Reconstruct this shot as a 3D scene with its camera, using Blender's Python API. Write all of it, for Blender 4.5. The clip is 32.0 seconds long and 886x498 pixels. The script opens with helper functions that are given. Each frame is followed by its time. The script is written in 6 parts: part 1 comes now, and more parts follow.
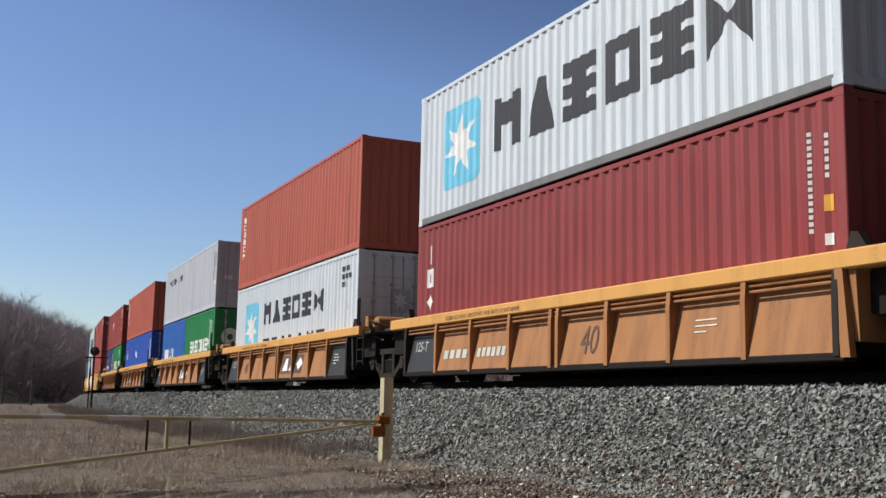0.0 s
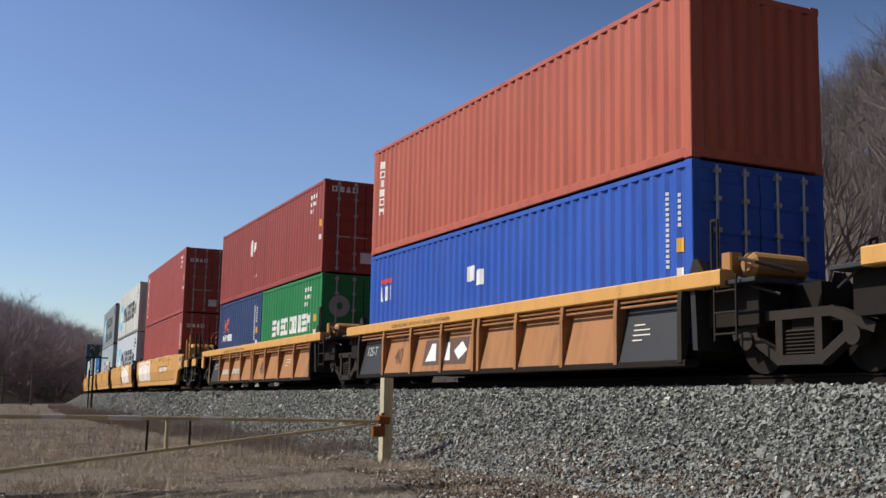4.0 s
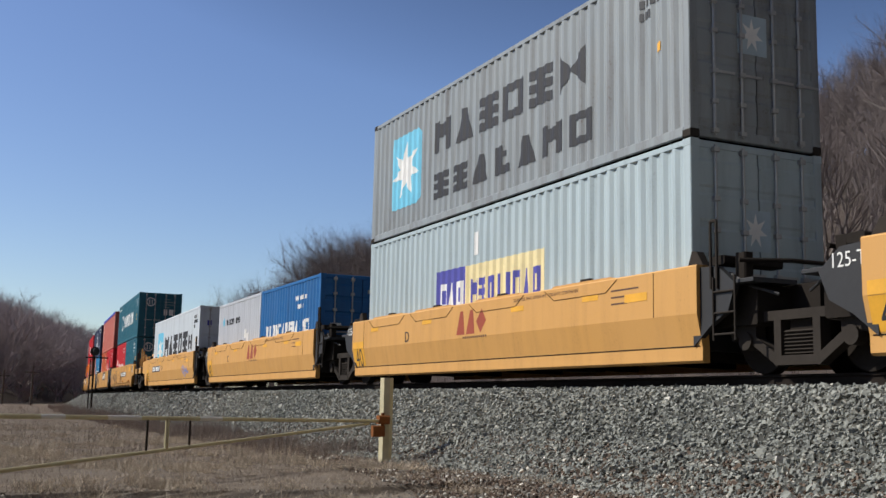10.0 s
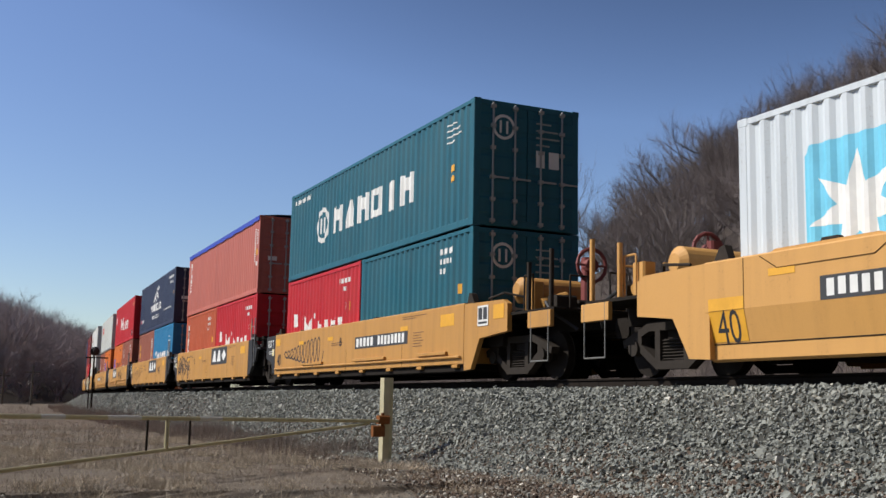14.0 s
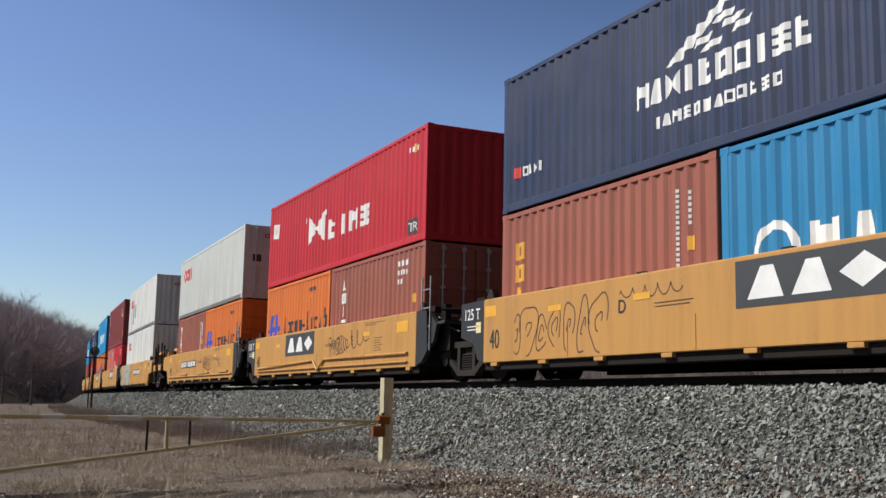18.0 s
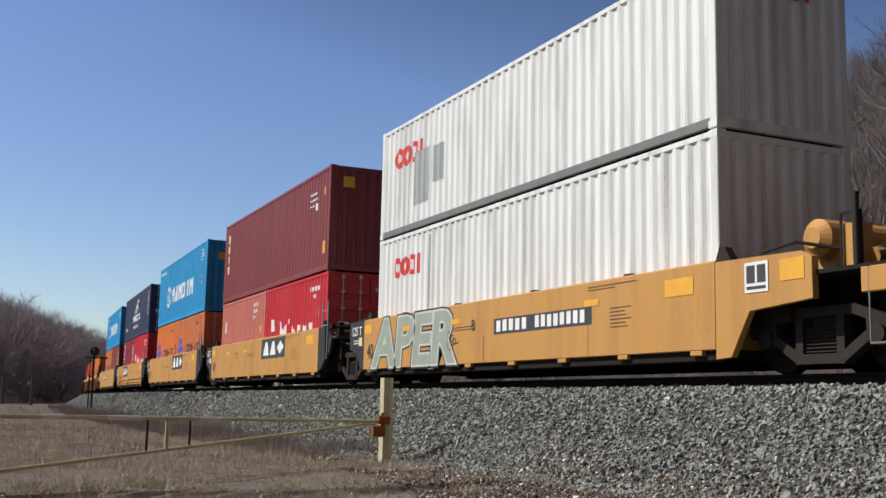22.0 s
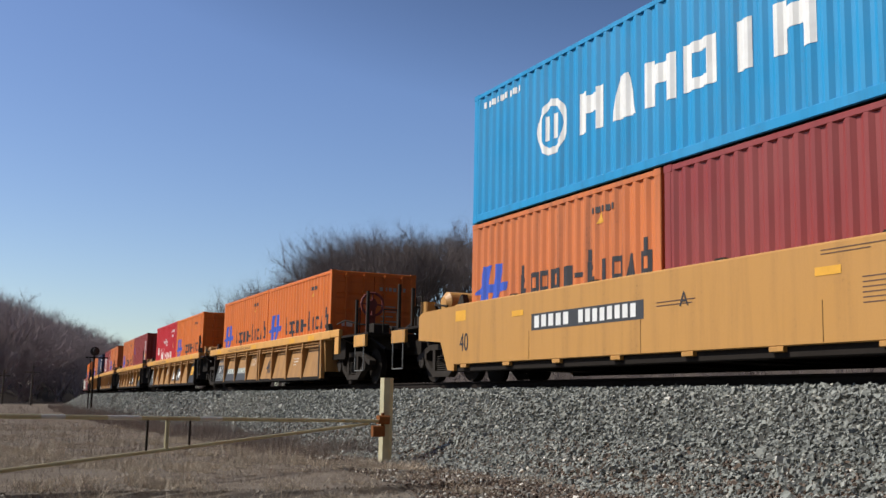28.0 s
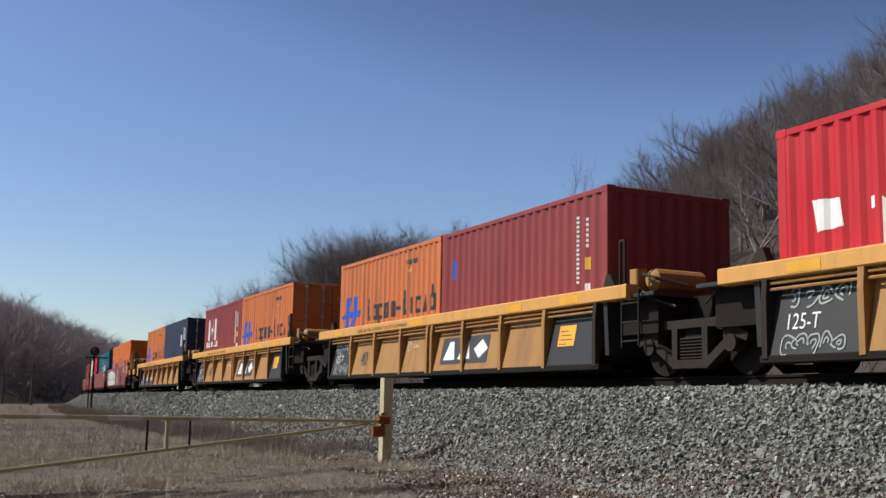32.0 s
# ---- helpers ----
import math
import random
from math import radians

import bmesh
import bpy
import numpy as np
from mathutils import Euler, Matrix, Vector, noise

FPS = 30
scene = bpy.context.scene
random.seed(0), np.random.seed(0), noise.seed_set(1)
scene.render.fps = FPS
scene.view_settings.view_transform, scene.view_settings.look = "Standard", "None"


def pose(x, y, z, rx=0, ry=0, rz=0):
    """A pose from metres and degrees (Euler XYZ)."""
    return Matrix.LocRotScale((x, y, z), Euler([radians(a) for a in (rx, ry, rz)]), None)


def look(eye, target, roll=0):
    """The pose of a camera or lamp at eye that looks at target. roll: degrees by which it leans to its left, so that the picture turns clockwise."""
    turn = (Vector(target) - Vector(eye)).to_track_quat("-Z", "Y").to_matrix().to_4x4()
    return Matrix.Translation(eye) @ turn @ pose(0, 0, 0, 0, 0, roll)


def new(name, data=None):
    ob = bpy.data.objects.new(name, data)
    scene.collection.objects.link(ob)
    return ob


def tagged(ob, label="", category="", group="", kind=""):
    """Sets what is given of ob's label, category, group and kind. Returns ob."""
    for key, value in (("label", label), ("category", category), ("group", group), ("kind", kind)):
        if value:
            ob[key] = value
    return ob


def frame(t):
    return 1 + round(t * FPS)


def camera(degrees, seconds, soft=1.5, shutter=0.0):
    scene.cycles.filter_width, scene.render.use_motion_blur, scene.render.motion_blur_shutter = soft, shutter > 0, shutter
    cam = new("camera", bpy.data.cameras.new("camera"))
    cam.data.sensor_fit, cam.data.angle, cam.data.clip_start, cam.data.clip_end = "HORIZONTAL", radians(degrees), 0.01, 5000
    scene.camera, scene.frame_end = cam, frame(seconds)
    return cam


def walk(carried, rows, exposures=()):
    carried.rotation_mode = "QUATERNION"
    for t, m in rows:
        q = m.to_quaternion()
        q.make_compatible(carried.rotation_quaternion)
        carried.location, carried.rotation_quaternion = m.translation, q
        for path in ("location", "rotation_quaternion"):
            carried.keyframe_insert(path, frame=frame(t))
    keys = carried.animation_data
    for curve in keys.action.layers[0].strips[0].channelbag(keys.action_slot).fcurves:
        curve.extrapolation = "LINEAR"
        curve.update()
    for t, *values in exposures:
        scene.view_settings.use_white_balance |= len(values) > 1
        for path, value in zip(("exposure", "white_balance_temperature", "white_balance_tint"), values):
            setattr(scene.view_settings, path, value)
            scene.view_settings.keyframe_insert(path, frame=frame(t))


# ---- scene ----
SECONDS = 32.0
EYE = 0.95            # camera over the field
RAIL = 1.42           # top of rail over the field
LINE = 10.576         # track centre, beside the camera

cam = camera(44.84, SECONDS)
walk(cam, [(0.0, pose(0, 0, EYE, 98.2467, -1.1794, -25.3174)), (SECONDS, pose(0, 0, EYE, 98.2467, -1.1794, -25.3174))],
     [(0.0, 0.03), (SECONDS, 0.03)])

# ---------------------------------------------------------------- light
SUN_AZ, SUN_EL = radians(-60), radians(44)     # azimuth from +y towards +x
to_sun = Vector((math.sin(SUN_AZ) * math.cos(SUN_EL), math.cos(SUN_AZ) * math.cos(SUN_EL), math.sin(SUN_EL)))
world = bpy.data.worlds.new("sky")
scene.world = world
world.use_nodes = True
wn = world.node_tree.nodes
sky = wn.new("ShaderNodeTexSky")
sky.sky_type, sky.sun_disc = "NISHITA", False
sky.sun_elevation, sky.sun_rotation = SUN_EL, SUN_AZ
sky.altitude, sky.air_density, sky.dust_density, sky.ozone_density = 100, 1.0, 0.6, 3.0
depth = wn.new("ShaderNodeHueSaturation")
depth.inputs["Hue"].default_value, depth.inputs["Saturation"].default_value = 0.512, 1.10
bright = wn.new("ShaderNodeRGBToBW")
glow = wn.new("ShaderNodeMath")
glow.operation = "MULTIPLY_ADD"
glow.inputs[1].default_value, glow.inputs[2].default_value = 0.64, -0.58
limit = wn.new("ShaderNodeClamp")
limit.inputs["Min"].default_value, limit.inputs["Max"].default_value = 0.12, 1.14
clear = wn.new("ShaderNodeVectorMath")
clear.operation = "SCALE"
world.node_tree.links.new(sky.outputs[0], bright.inputs[0])
world.node_tree.links.new(bright.outputs[0], glow.inputs[0])
world.node_tree.links.new(sky.outputs[0], clear.inputs[0])
world.node_tree.links.new(glow.outputs[0], limit.inputs[0])
world.node_tree.links.new(limit.outputs[0], clear.inputs["Scale"])
world.node_tree.links.new(clear.outputs[0], depth.inputs["Color"])
world.node_tree.links.new(depth.outputs[0], wn["Background"].inputs[0])
wn["Background"].inputs[1].default_value = 0.104
sun = new("sun", bpy.data.lights.new("sun", "SUN"))
sun.data.energy, sun.data.angle, sun.data.color = 5.0, radians(0.53), (1.0, 0.95, 0.87)
sun.matrix_world = look(to_sun * 50, (0, 0, 0))


# ---------------------------------------------------------------- materials
def material(name):
    m = bpy.data.materials.new(name)
    m.use_nodes = True
    nt = m.node_tree
    return m, nt, nt.nodes["Principled BSDF"]


def node(nt, kind, **values):
    n = nt.nodes.new("ShaderNode" + kind)
    for k, v in values.items():
        if k in n.inputs:
            n.inputs[k].default_value = v
    return n


def maths(nt, operation):
    n = nt.nodes.new("ShaderNodeMath")
    n.operation = operation
    return n


def noise_of(nt, coord, scale, detail=4.0, rough=0.55, stretch=None):
    n = node(nt, "TexNoise", Scale=scale, Detail=detail, Roughness=rough)
    if stretch:
        mp = node(nt, "Mapping")
        mp.inputs["Scale"].default_value = stretch
        nt.links.new(coord, mp.inputs["Vector"])
        coord = mp.outputs[0]
    nt.links.new(coord, n.inputs["Vector"])
    return n.outputs[0]


def ramp(nt, fac, stops):
    r = nt.nodes.new("ShaderNodeValToRGB")
    el = r.color_ramp.elements
    while len(el) < len(stops):
        el.new(0.5)
    for e, (p, c) in zip(el, stops):
        e.position = p
        e.color = (*c, 1) if len(c) == 3 else c
    nt.links.new(fac, r.inputs[0])
    return r.outputs[0]


def mix(nt, fac, a, b, mode="MIX"):
    m = nt.nodes.new("ShaderNodeMix")
    m.data_type, m.blend_type = "RGBA", mode
    for sock, v in ((m.inputs[0], fac), (m.inputs[6], a), (m.inputs[7], b)):
        if isinstance(v, bpy.types.NodeSocket):
            nt.links.new(v, sock)
        elif isinstance(v, (int, float)):
            sock.default_value = v
        else:
            sock.default_value = (*v, 1)
    return m.outputs[2]


def bump(nt, bsdf, height, strength, distance):
    b = node(nt, "Bump", Strength=strength, Distance=distance)
    nt.links.new(height, b.inputs["Height"])
    nt.links.new(b.outputs[0], bsdf.inputs["Normal"])


def grey(v):
    return (v, v, v)


def paint(name, rgb, rust=0.35, fade=0.25, rough=0.45, rust_rgb=(0.10, 0.045, 0.02), runs_by=0.6, dirt=None):
    """Weathered sprayed steel: chalky fading, vertical dirt runs, rust spots."""
    m, nt, b = material(name)
    co = nt.nodes.new("ShaderNodeTexCoord").outputs["Object"]
    info = nt.nodes.new("ShaderNodeObjectInfo")
    add = node(nt, "VectorMath")
    mul = node(nt, "VectorMath")
    mul.operation = "SCALE"
    mul.inputs[0].default_value = (13, 7, 5)
    nt.links.new(info.outputs["Random"], mul.inputs["Scale"])
    nt.links.new(co, add.inputs[0])
    nt.links.new(mul.outputs[0], add.inputs[1])
    co = add.outputs[0]
    big = noise_of(nt, co, 0.9, 5)
    runs = noise_of(nt, co, 1.0, 5, 0.6, (3.2, 3.6, 0.3))
    fine = noise_of(nt, co, 26, 5, 0.65)
    pale = tuple(min(1, c * 0.85 + 0.05 * fade * 2) for c in rgb)
    deep = dirt or tuple(c * 0.66 for c in rgb)
    col = mix(nt, ramp(nt, big, [(0.35, grey(0)), (0.72, grey(1))]), rgb, mix(nt, fade, rgb, pale))
    col = mix(nt, ramp(nt, runs, [(0.46, grey(0)), (0.72, grey(runs_by))]), col, deep)
    grain = noise_of(nt, co, 70, 3, 0.7)
    col = mix(nt, ramp(nt, grain, [(0.45, grey(0)), (0.8, grey(0.22))]), col, deep)
    spots = node(nt, "Math")
    spots.operation = "MULTIPLY"
    nt.links.new(ramp(nt, fine, [(0.56, grey(0)), (0.66, grey(1))]), spots.inputs[0])
    nt.links.new(ramp(nt, runs, [(0.5, grey(0)), (0.68, grey(rust))]), spots.inputs[1])
    col = mix(nt, spots.outputs[0], col, rust_rgb)
    nt.links.new(col, b.inputs["Base Color"])
    nt.links.new(ramp(nt, big, [(0.3, grey(rough - 0.08)), (0.8, grey(min(1, rough + 0.2)))]), b.inputs["Roughness"])
    b.inputs["Specular IOR Level"].default_value = 0.35
    bump(nt, b, noise_of(nt, co, 9, 4), 0.25, 0.006)
    return m


def plain(name, rgb, rough=0.6, metal=0.0, scale=12.0, vary=0.25, relief=0.004):
    m, nt, b = material(name)
    co = nt.nodes.new("ShaderNodeTexCoord").outputs["Object"]
    n = noise_of(nt, co, scale, 6)
    n2 = noise_of(nt, co, scale / 9, 4)
    col = mix(nt, n, tuple(c * (1 - vary) for c in rgb), tuple(min(1, c * (1 + vary)) for c in rgb))
    col = mix(nt, ramp(nt, n2, [(0.35, grey(0)), (0.7, grey(0.4))]), col, tuple(c * 0.6 for c in rgb))
    nt.links.new(col, b.inputs["Base Color"])
    b.inputs["Roughness"].default_value, b.inputs["Metallic"].default_value = rough, metal
    b.inputs["Specular IOR Level"].default_value = 0.5 if rough < 0.8 else 0.1
    if relief:
        bump(nt, b, n, 0.4, relief)
    return m


COLOURS = {
    "pale_grey": (0.60, 0.65, 0.68), "worn_white": (0.68, 0.68, 0.63), "slate": (0.27, 0.30, 0.31), "blue_grey": (0.40, 0.48, 0.50),
    "silver": (0.50, 0.52, 0.55), "dark_red": (0.26, 0.042, 0.038), "rust_red": (0.30, 0.05, 0.035), "brick": (0.44, 0.10, 0.055),
    "green": (0.012, 0.20, 0.055), "royal": (0.02, 0.085, 0.42), "navy": (0.022, 0.045, 0.14), "cyan_blue": (0.02, 0.20, 0.40),
    "azure": (0.022, 0.12, 0.42), "teal": (0.012, 0.115, 0.16), "sky": (0.012, 0.27, 0.54), "red": (0.52, 0.014, 0.022), "midnight": (0.028, 0.04, 0.085),
    "orange": (0.68, 0.17, 0.025), "orange_worn": (0.60, 0.17, 0.045), "brown": (0.32, 0.10, 0.062), "vermilion": (0.50, 0.10, 0.035), "rail_grey": (0.17, 0.17, 0.16), "bone": (0.60, 0.62, 0.58),
    "white": (0.72, 0.73, 0.70), "maroon": (0.21, 0.034, 0.034), "blue": (0.010, 0.12, 0.33), "salmon": (0.52, 0.15, 0.11), "cranberry": (0.36, 0.07, 0.055), "wine": (0.25, 0.02, 0.03),
}
RUSTY = {"worn_white": 0.95, "slate": 0.6, "orange_worn": 0.7}
DIRTY = {"worn_white": (0.55, (0.24, 0.19, 0.135)), "white": (0.6, (0.33, 0.31, 0.27)), "slate": (0.8, (0.16, 0.16, 0.155)), "orange_worn": (0.7, (0.25, 0.09, 0.04)), "pale_grey": (0.45, (0.36, 0.40, 0.42)), "bone": (0.5, (0.40, 0.40, 0.36))}
PAINT = {k: paint("paint_" + k, c, RUSTY.get(k, 0.3), 0.3, runs_by=DIRTY.get(k, (0.6, None))[0], dirt=DIRTY.get(k, (0, None))[1]) for k, c in COLOURS.items()}
TAN = paint("tan_car_paint", (0.60, 0.32, 0.095), 0.3, 0.2, 0.5, runs_by=0.3)
OCHRE = paint("ochre_car_paint", (0.50, 0.255, 0.066), 0.35, 0.25, 0.5, runs_by=0.45, dirt=(0.30, 0.155, 0.05))
RUSTED_TAN = paint("rusted_tan_car_paint", (0.37, 0.165, 0.06), 0.9, 0.15, 0.7, (0.13, 0.05, 0.02), dirt=(0.16, 0.075, 0.035))
DULL_TAN = paint("dull_tan_car_paint", (0.37, 0.19, 0.058), 0.6, 0.2, 0.6, dirt=(0.17, 0.085, 0.035))
CHORD = paint("orange_chord_paint", (0.66, 0.34, 0.09), 0.5, 0.25, 0.5, runs_by=0.4)
OXIDE = paint("oxide_car_paint", (0.20, 0.05, 0.045), 0.4, 0.25, 0.6)
BLACK = plain("black_car_paint", (0.019, 0.019, 0.02), 0.6)
GRIME = plain("grimy_iron", (0.022, 0.018, 0.015), 0.85)
CAST = plain("dusty_cast_steel", (0.038, 0.032, 0.027), 0.8)

def buffed():
    m, nt, b = material("rolled_chalky_paint")
    co = nt.nodes.new("ShaderNodeTexCoord").outputs["Object"]
    bands, spots = noise_of(nt, co, 2.2, 3, 0.5, (1, 1.4, 0.25)), noise_of(nt, co, 7, 6, 0.7)
    col = mix(nt, ramp(nt, bands, [(0.38, grey(0)), (0.62, grey(1))]), (0.80, 0.74, 0.67), (0.70, 0.60, 0.48))
    col = mix(nt, ramp(nt, spots, [(0.58, grey(0)), (0.72, grey(0.8))]), col, (0.60, 0.38, 0.20))
    nt.links.new(col, b.inputs["Base Color"])
    b.inputs["Roughness"].default_value = 0.75
    return m


STEEL = plain("galvanised_steel", (0.42, 0.42, 0.41), 0.45, 0.6)
INK = {"buffed": buffed(), "white": plain("white_marking", (0.78, 0.78, 0.75), 0.6, 0, 20, 0.06, 0), "black": plain("black_marking", (0.022, 0.023, 0.028), 0.6, 0, 20, 0.2, 0),
       "sky": plain("sky_blue_marking", (0.16, 0.55, 0.74), 0.55, 0, 20, 0.08, 0), "red": plain("red_marking", (0.62, 0.035, 0.03), 0.6, 0, 20, 0.1, 0),
       "blue": plain("blue_marking", (0.03, 0.09, 0.50), 0.6, 0, 20, 0.1, 0), "yellow": plain("yellow_marking", (0.78, 0.39, 0.03), 0.55, 0, 20, 0.1, 0),
       "cream": plain("cream_marking", (0.80, 0.68, 0.36), 0.6, 0, 20, 0.08, 0), "violet": plain("violet_marking", (0.07, 0.07, 0.36), 0.6, 0, 20, 0.1, 0),
       "orange": plain("orange_marking", (0.75, 0.14, 0.04), 0.6, 0, 20, 0.1, 0), "rust": plain("oxide_marking", (0.33, 0.06, 0.025), 0.6, 0, 20, 0.1, 0),
       "grey": plain("grey_marking", (0.33, 0.36, 0.34), 0.6, 0, 20, 0.1, 0), "dark": plain("dark_plate", (0.04, 0.042, 0.045), 0.6, 0, 20, 0.1, 0),
       "grey_green": plain("grey_green_spray_paint", (0.30, 0.33, 0.27), 0.7, 0, 20, 0.15, 0), "spray": plain("grey_white_spray_paint", (0.50, 0.53, 0.47), 0.6, 0, 20, 0.1, 0), "patch": plain("chalky_white_patch", (0.72, 0.66, 0.56), 0.7, 0, 14, 0.15, 0),
       "lilac": plain("blue_spray_paint", (0.25, 0.33, 0.66), 0.6, 0, 20, 0.1, 0), "brown": plain("brown_marking", (0.10, 0.05, 0.03), 0.6, 0, 20, 0.1, 0),
       "pale": plain("pale_blue_marking", (0.40, 0.50, 0.56), 0.6, 0, 20, 0.1, 0)}


# ---------------------------------------------------------------- mesh tools
class Shape:
    """Collects faces of one part."""

    def __init__(self):
        self.v, self.f = [], []

    def face(self, *pts):
        n = len(self.v)
        self.v += [tuple(p) for p in pts]
        self.f.append(tuple(range(n, n + len(pts))))
        return self

    def box(self, x0, x1, y0, y1, z0, z1):
        n = len(self.v)
        self.v += [(x, y, z) for z in (z0, z1) for y in (y0, y1) for x in (x0, x1)]
        self.f += [tuple(n + i for i in q) for q in ((0, 2, 3, 1), (4, 5, 7, 6), (0, 1, 5, 4), (2, 6, 7, 3), (0, 4, 6, 2), (1, 3, 7, 5))]
        return self

    def extrude(self, outline, axis, a, b):
        """A closed outline of pairs, drawn along an axis: x takes (y, z), y takes (x, z), z takes (x, y)."""
        def put(p, s):
            return {"x": (s, p[0], p[1]), "y": (p[0], s, p[1]), "z": (p[0], p[1], s)}[axis]
        n, k = len(self.v), len(outline)
        self.v += [put(p, a) for p in outline] + [put(p, b) for p in outline]
        self.f += [(n + i, n + (i + 1) % k, n + k + (i + 1) % k, n + k + i) for i in range(k)]
        self.f += [tuple(n + i for i in range(k))[::-1], tuple(n + k + i for i in range(k))]
        return self

    def cbox(self, x0, x1, y0, y1, z0, z1, c=0.012):
        """A box whose long edges are chamfered."""
        d = (x1 - x0, y1 - y0, z1 - z0)
        axis = "xyz"[d.index(max(d))]
        (p0, p1, q0, q1), (a, b) = {"x": ((y0, y1, z0, z1), (x0, x1)), "y": ((x0, x1, z0, z1), (y0, y1)), "z": ((x0, x1, y0, y1), (z0, z1))}[axis]
        o = [(p0 + c, q0), (p1 - c, q0), (p1, q0 + c), (p1, q1 - c), (p1 - c, q1), (p0 + c, q1), (p0, q1 - c), (p0, q0 + c)]
        return self.extrude(o, axis, a, b)

    def tube(self, p, q, r, r2=None, k=8, caps=True):
        p, q = Vector(p), Vector(q)
        w = (q - p).normalized()
        a = w.orthogonal().normalized()
        b = w.cross(a)
        n = len(self.v)
        r2 = r if r2 is None else r2
        for c, s in ((p, r), (q, r2)):
            self.v += [tuple(c + (a * math.cos(math.tau * i / k) + b * math.sin(math.tau * i / k)) * s) for i in range(k)]
        self.f += [(n + i, n + (i + 1) % k, n + k + (i + 1) % k, n + k + i) for i in range(k)]
        if not caps:
            return self
        self.f += [tuple(n + i for i in range(k))[::-1], tuple(n + k + i for i in range(k))]
        return self

    def path(self, pts, r, k=6):
        for p, q in zip(pts, pts[1:]):
            self.tube(p, q, r, k=k)
        return self

    def mesh(self, name):
        me = bpy.data.meshes.new(name)
        me.from_pydata(self.v, [], self.f)
        me.update()
        return me


MESHES = {}


def shared(key, make):
    if key not in MESHES:
        MESHES[key] = make().mesh(key.split("/")[0])
    return MESHES[key]


def part(name, shape, mat, parent, label="", m=None):
    """One mesh object under a thing or a part. shape: a Shape or a mesh that alike parts share."""
    me = shape.mesh(name) if isinstance(shape, Shape) else shape
    if not me.materials:
        me.materials.append(mat)
    ob = new(name, me)
    if me.materials[0] != mat:
        ob.material_slots[0].link = "OBJECT"
        ob.material_slots[0].material = mat
    if m is not None:
        ob.matrix_basis = m
    ob.parent = parent
    if label:
        ob["label"] = label
    return ob


# ---------------------------------------------------------------- the line
C2, C3, BEND = 0.8284e-3, -0.2273e-5, 24.27


def offset(y):
    """How far the track's centre has swung to the right of its straight part, and its slope."""
    e = min(max(0.0, y - BEND), 151.0)
    x, k = C2 * e * e + C3 * e ** 3, 2 * C2 * e + 3 * C3 * e * e
    g = min(max(0.0, y - 125.0), 50.0)
    x, k = x + 0.002 * g * g, k + 0.004 * g
    far = max(0.0, y - 175.27)
    return x + far * k, k


def line(y):
    return LINE + offset(y)[0]


ARC_Y = np.arange(-120.0, 900.0, 0.5)
ARC_S = np.concatenate([[0], np.cumsum(np.hypot(0.5, np.diff([offset(y)[0] for y in ARC_Y])))]) - 120.0


def on_line(s):
    """Place and heading on the track, s metres along it."""
    y = float(np.interp(s, ARC_S, ARC_Y))
    x, k = offset(y)
    return LINE + x, y, -math.degrees(math.atan(k))


def travel(t):
    u = (t - 16) / 16
    late = min(max(0.0, (t - 30.0) / 0.6), 1.0)
    return 11.26865 * t + 0.3616 * (u * u - 1) + 0.69 * (u ** 3 - u) - 0.38 * late * late * (3 - 2 * late) - 0.14 * max(0.0, t - 30.9) ** 2


# ---------------------------------------------------------------- ground
def rise(d, y):
    """Height of the land, d metres to the right of the track."""
    h = 0.0
    if d > 5:
        fall = min(1.0, max(0.0, (205 - y) / 95))
        h = min(max(0.0, d - 12), 12) * 0.12 + min(max(0.0, d - 24), 72) * 0.47 * fall
    if d < -14 and y > 120:
        h = min(1, (y - 120) / 60) * min(max(0.0, -14 - d), 46) * 0.34
    # Unseen hill added behind the camera to cut sky light on container ends.
    if y < -14 and abs(d) > 8:
        h = max(h, min(-14 - y, 70) * 1.2 * min(1, (abs(d) - 8) / 12))
    if d < -4 and 5 < y < 30:
        lip = 11.55 + 0.35 * noise.noise((d * 0.45, 0.3, 7)) + 0.12 * noise.noise((d * 1.9, 0.3, 9)) + 0.12 * max(0.0, d + 7)
        h -= 0.085 * min(1.0, (-4 - d) / 0.5) * min(1.0, max(0.0, (lip + 0.05 - y) / 0.06))
    rough = 0.05 if abs(d) < 30 else 0.6
    h += rough * noise.noise((d * 0.12, y * 0.12, 0))
    if d < -3.6 and abs(y) < 90:
        h += 0.03 * noise.noise((d * 0.9, y * 0.9, 3.1))
    return h


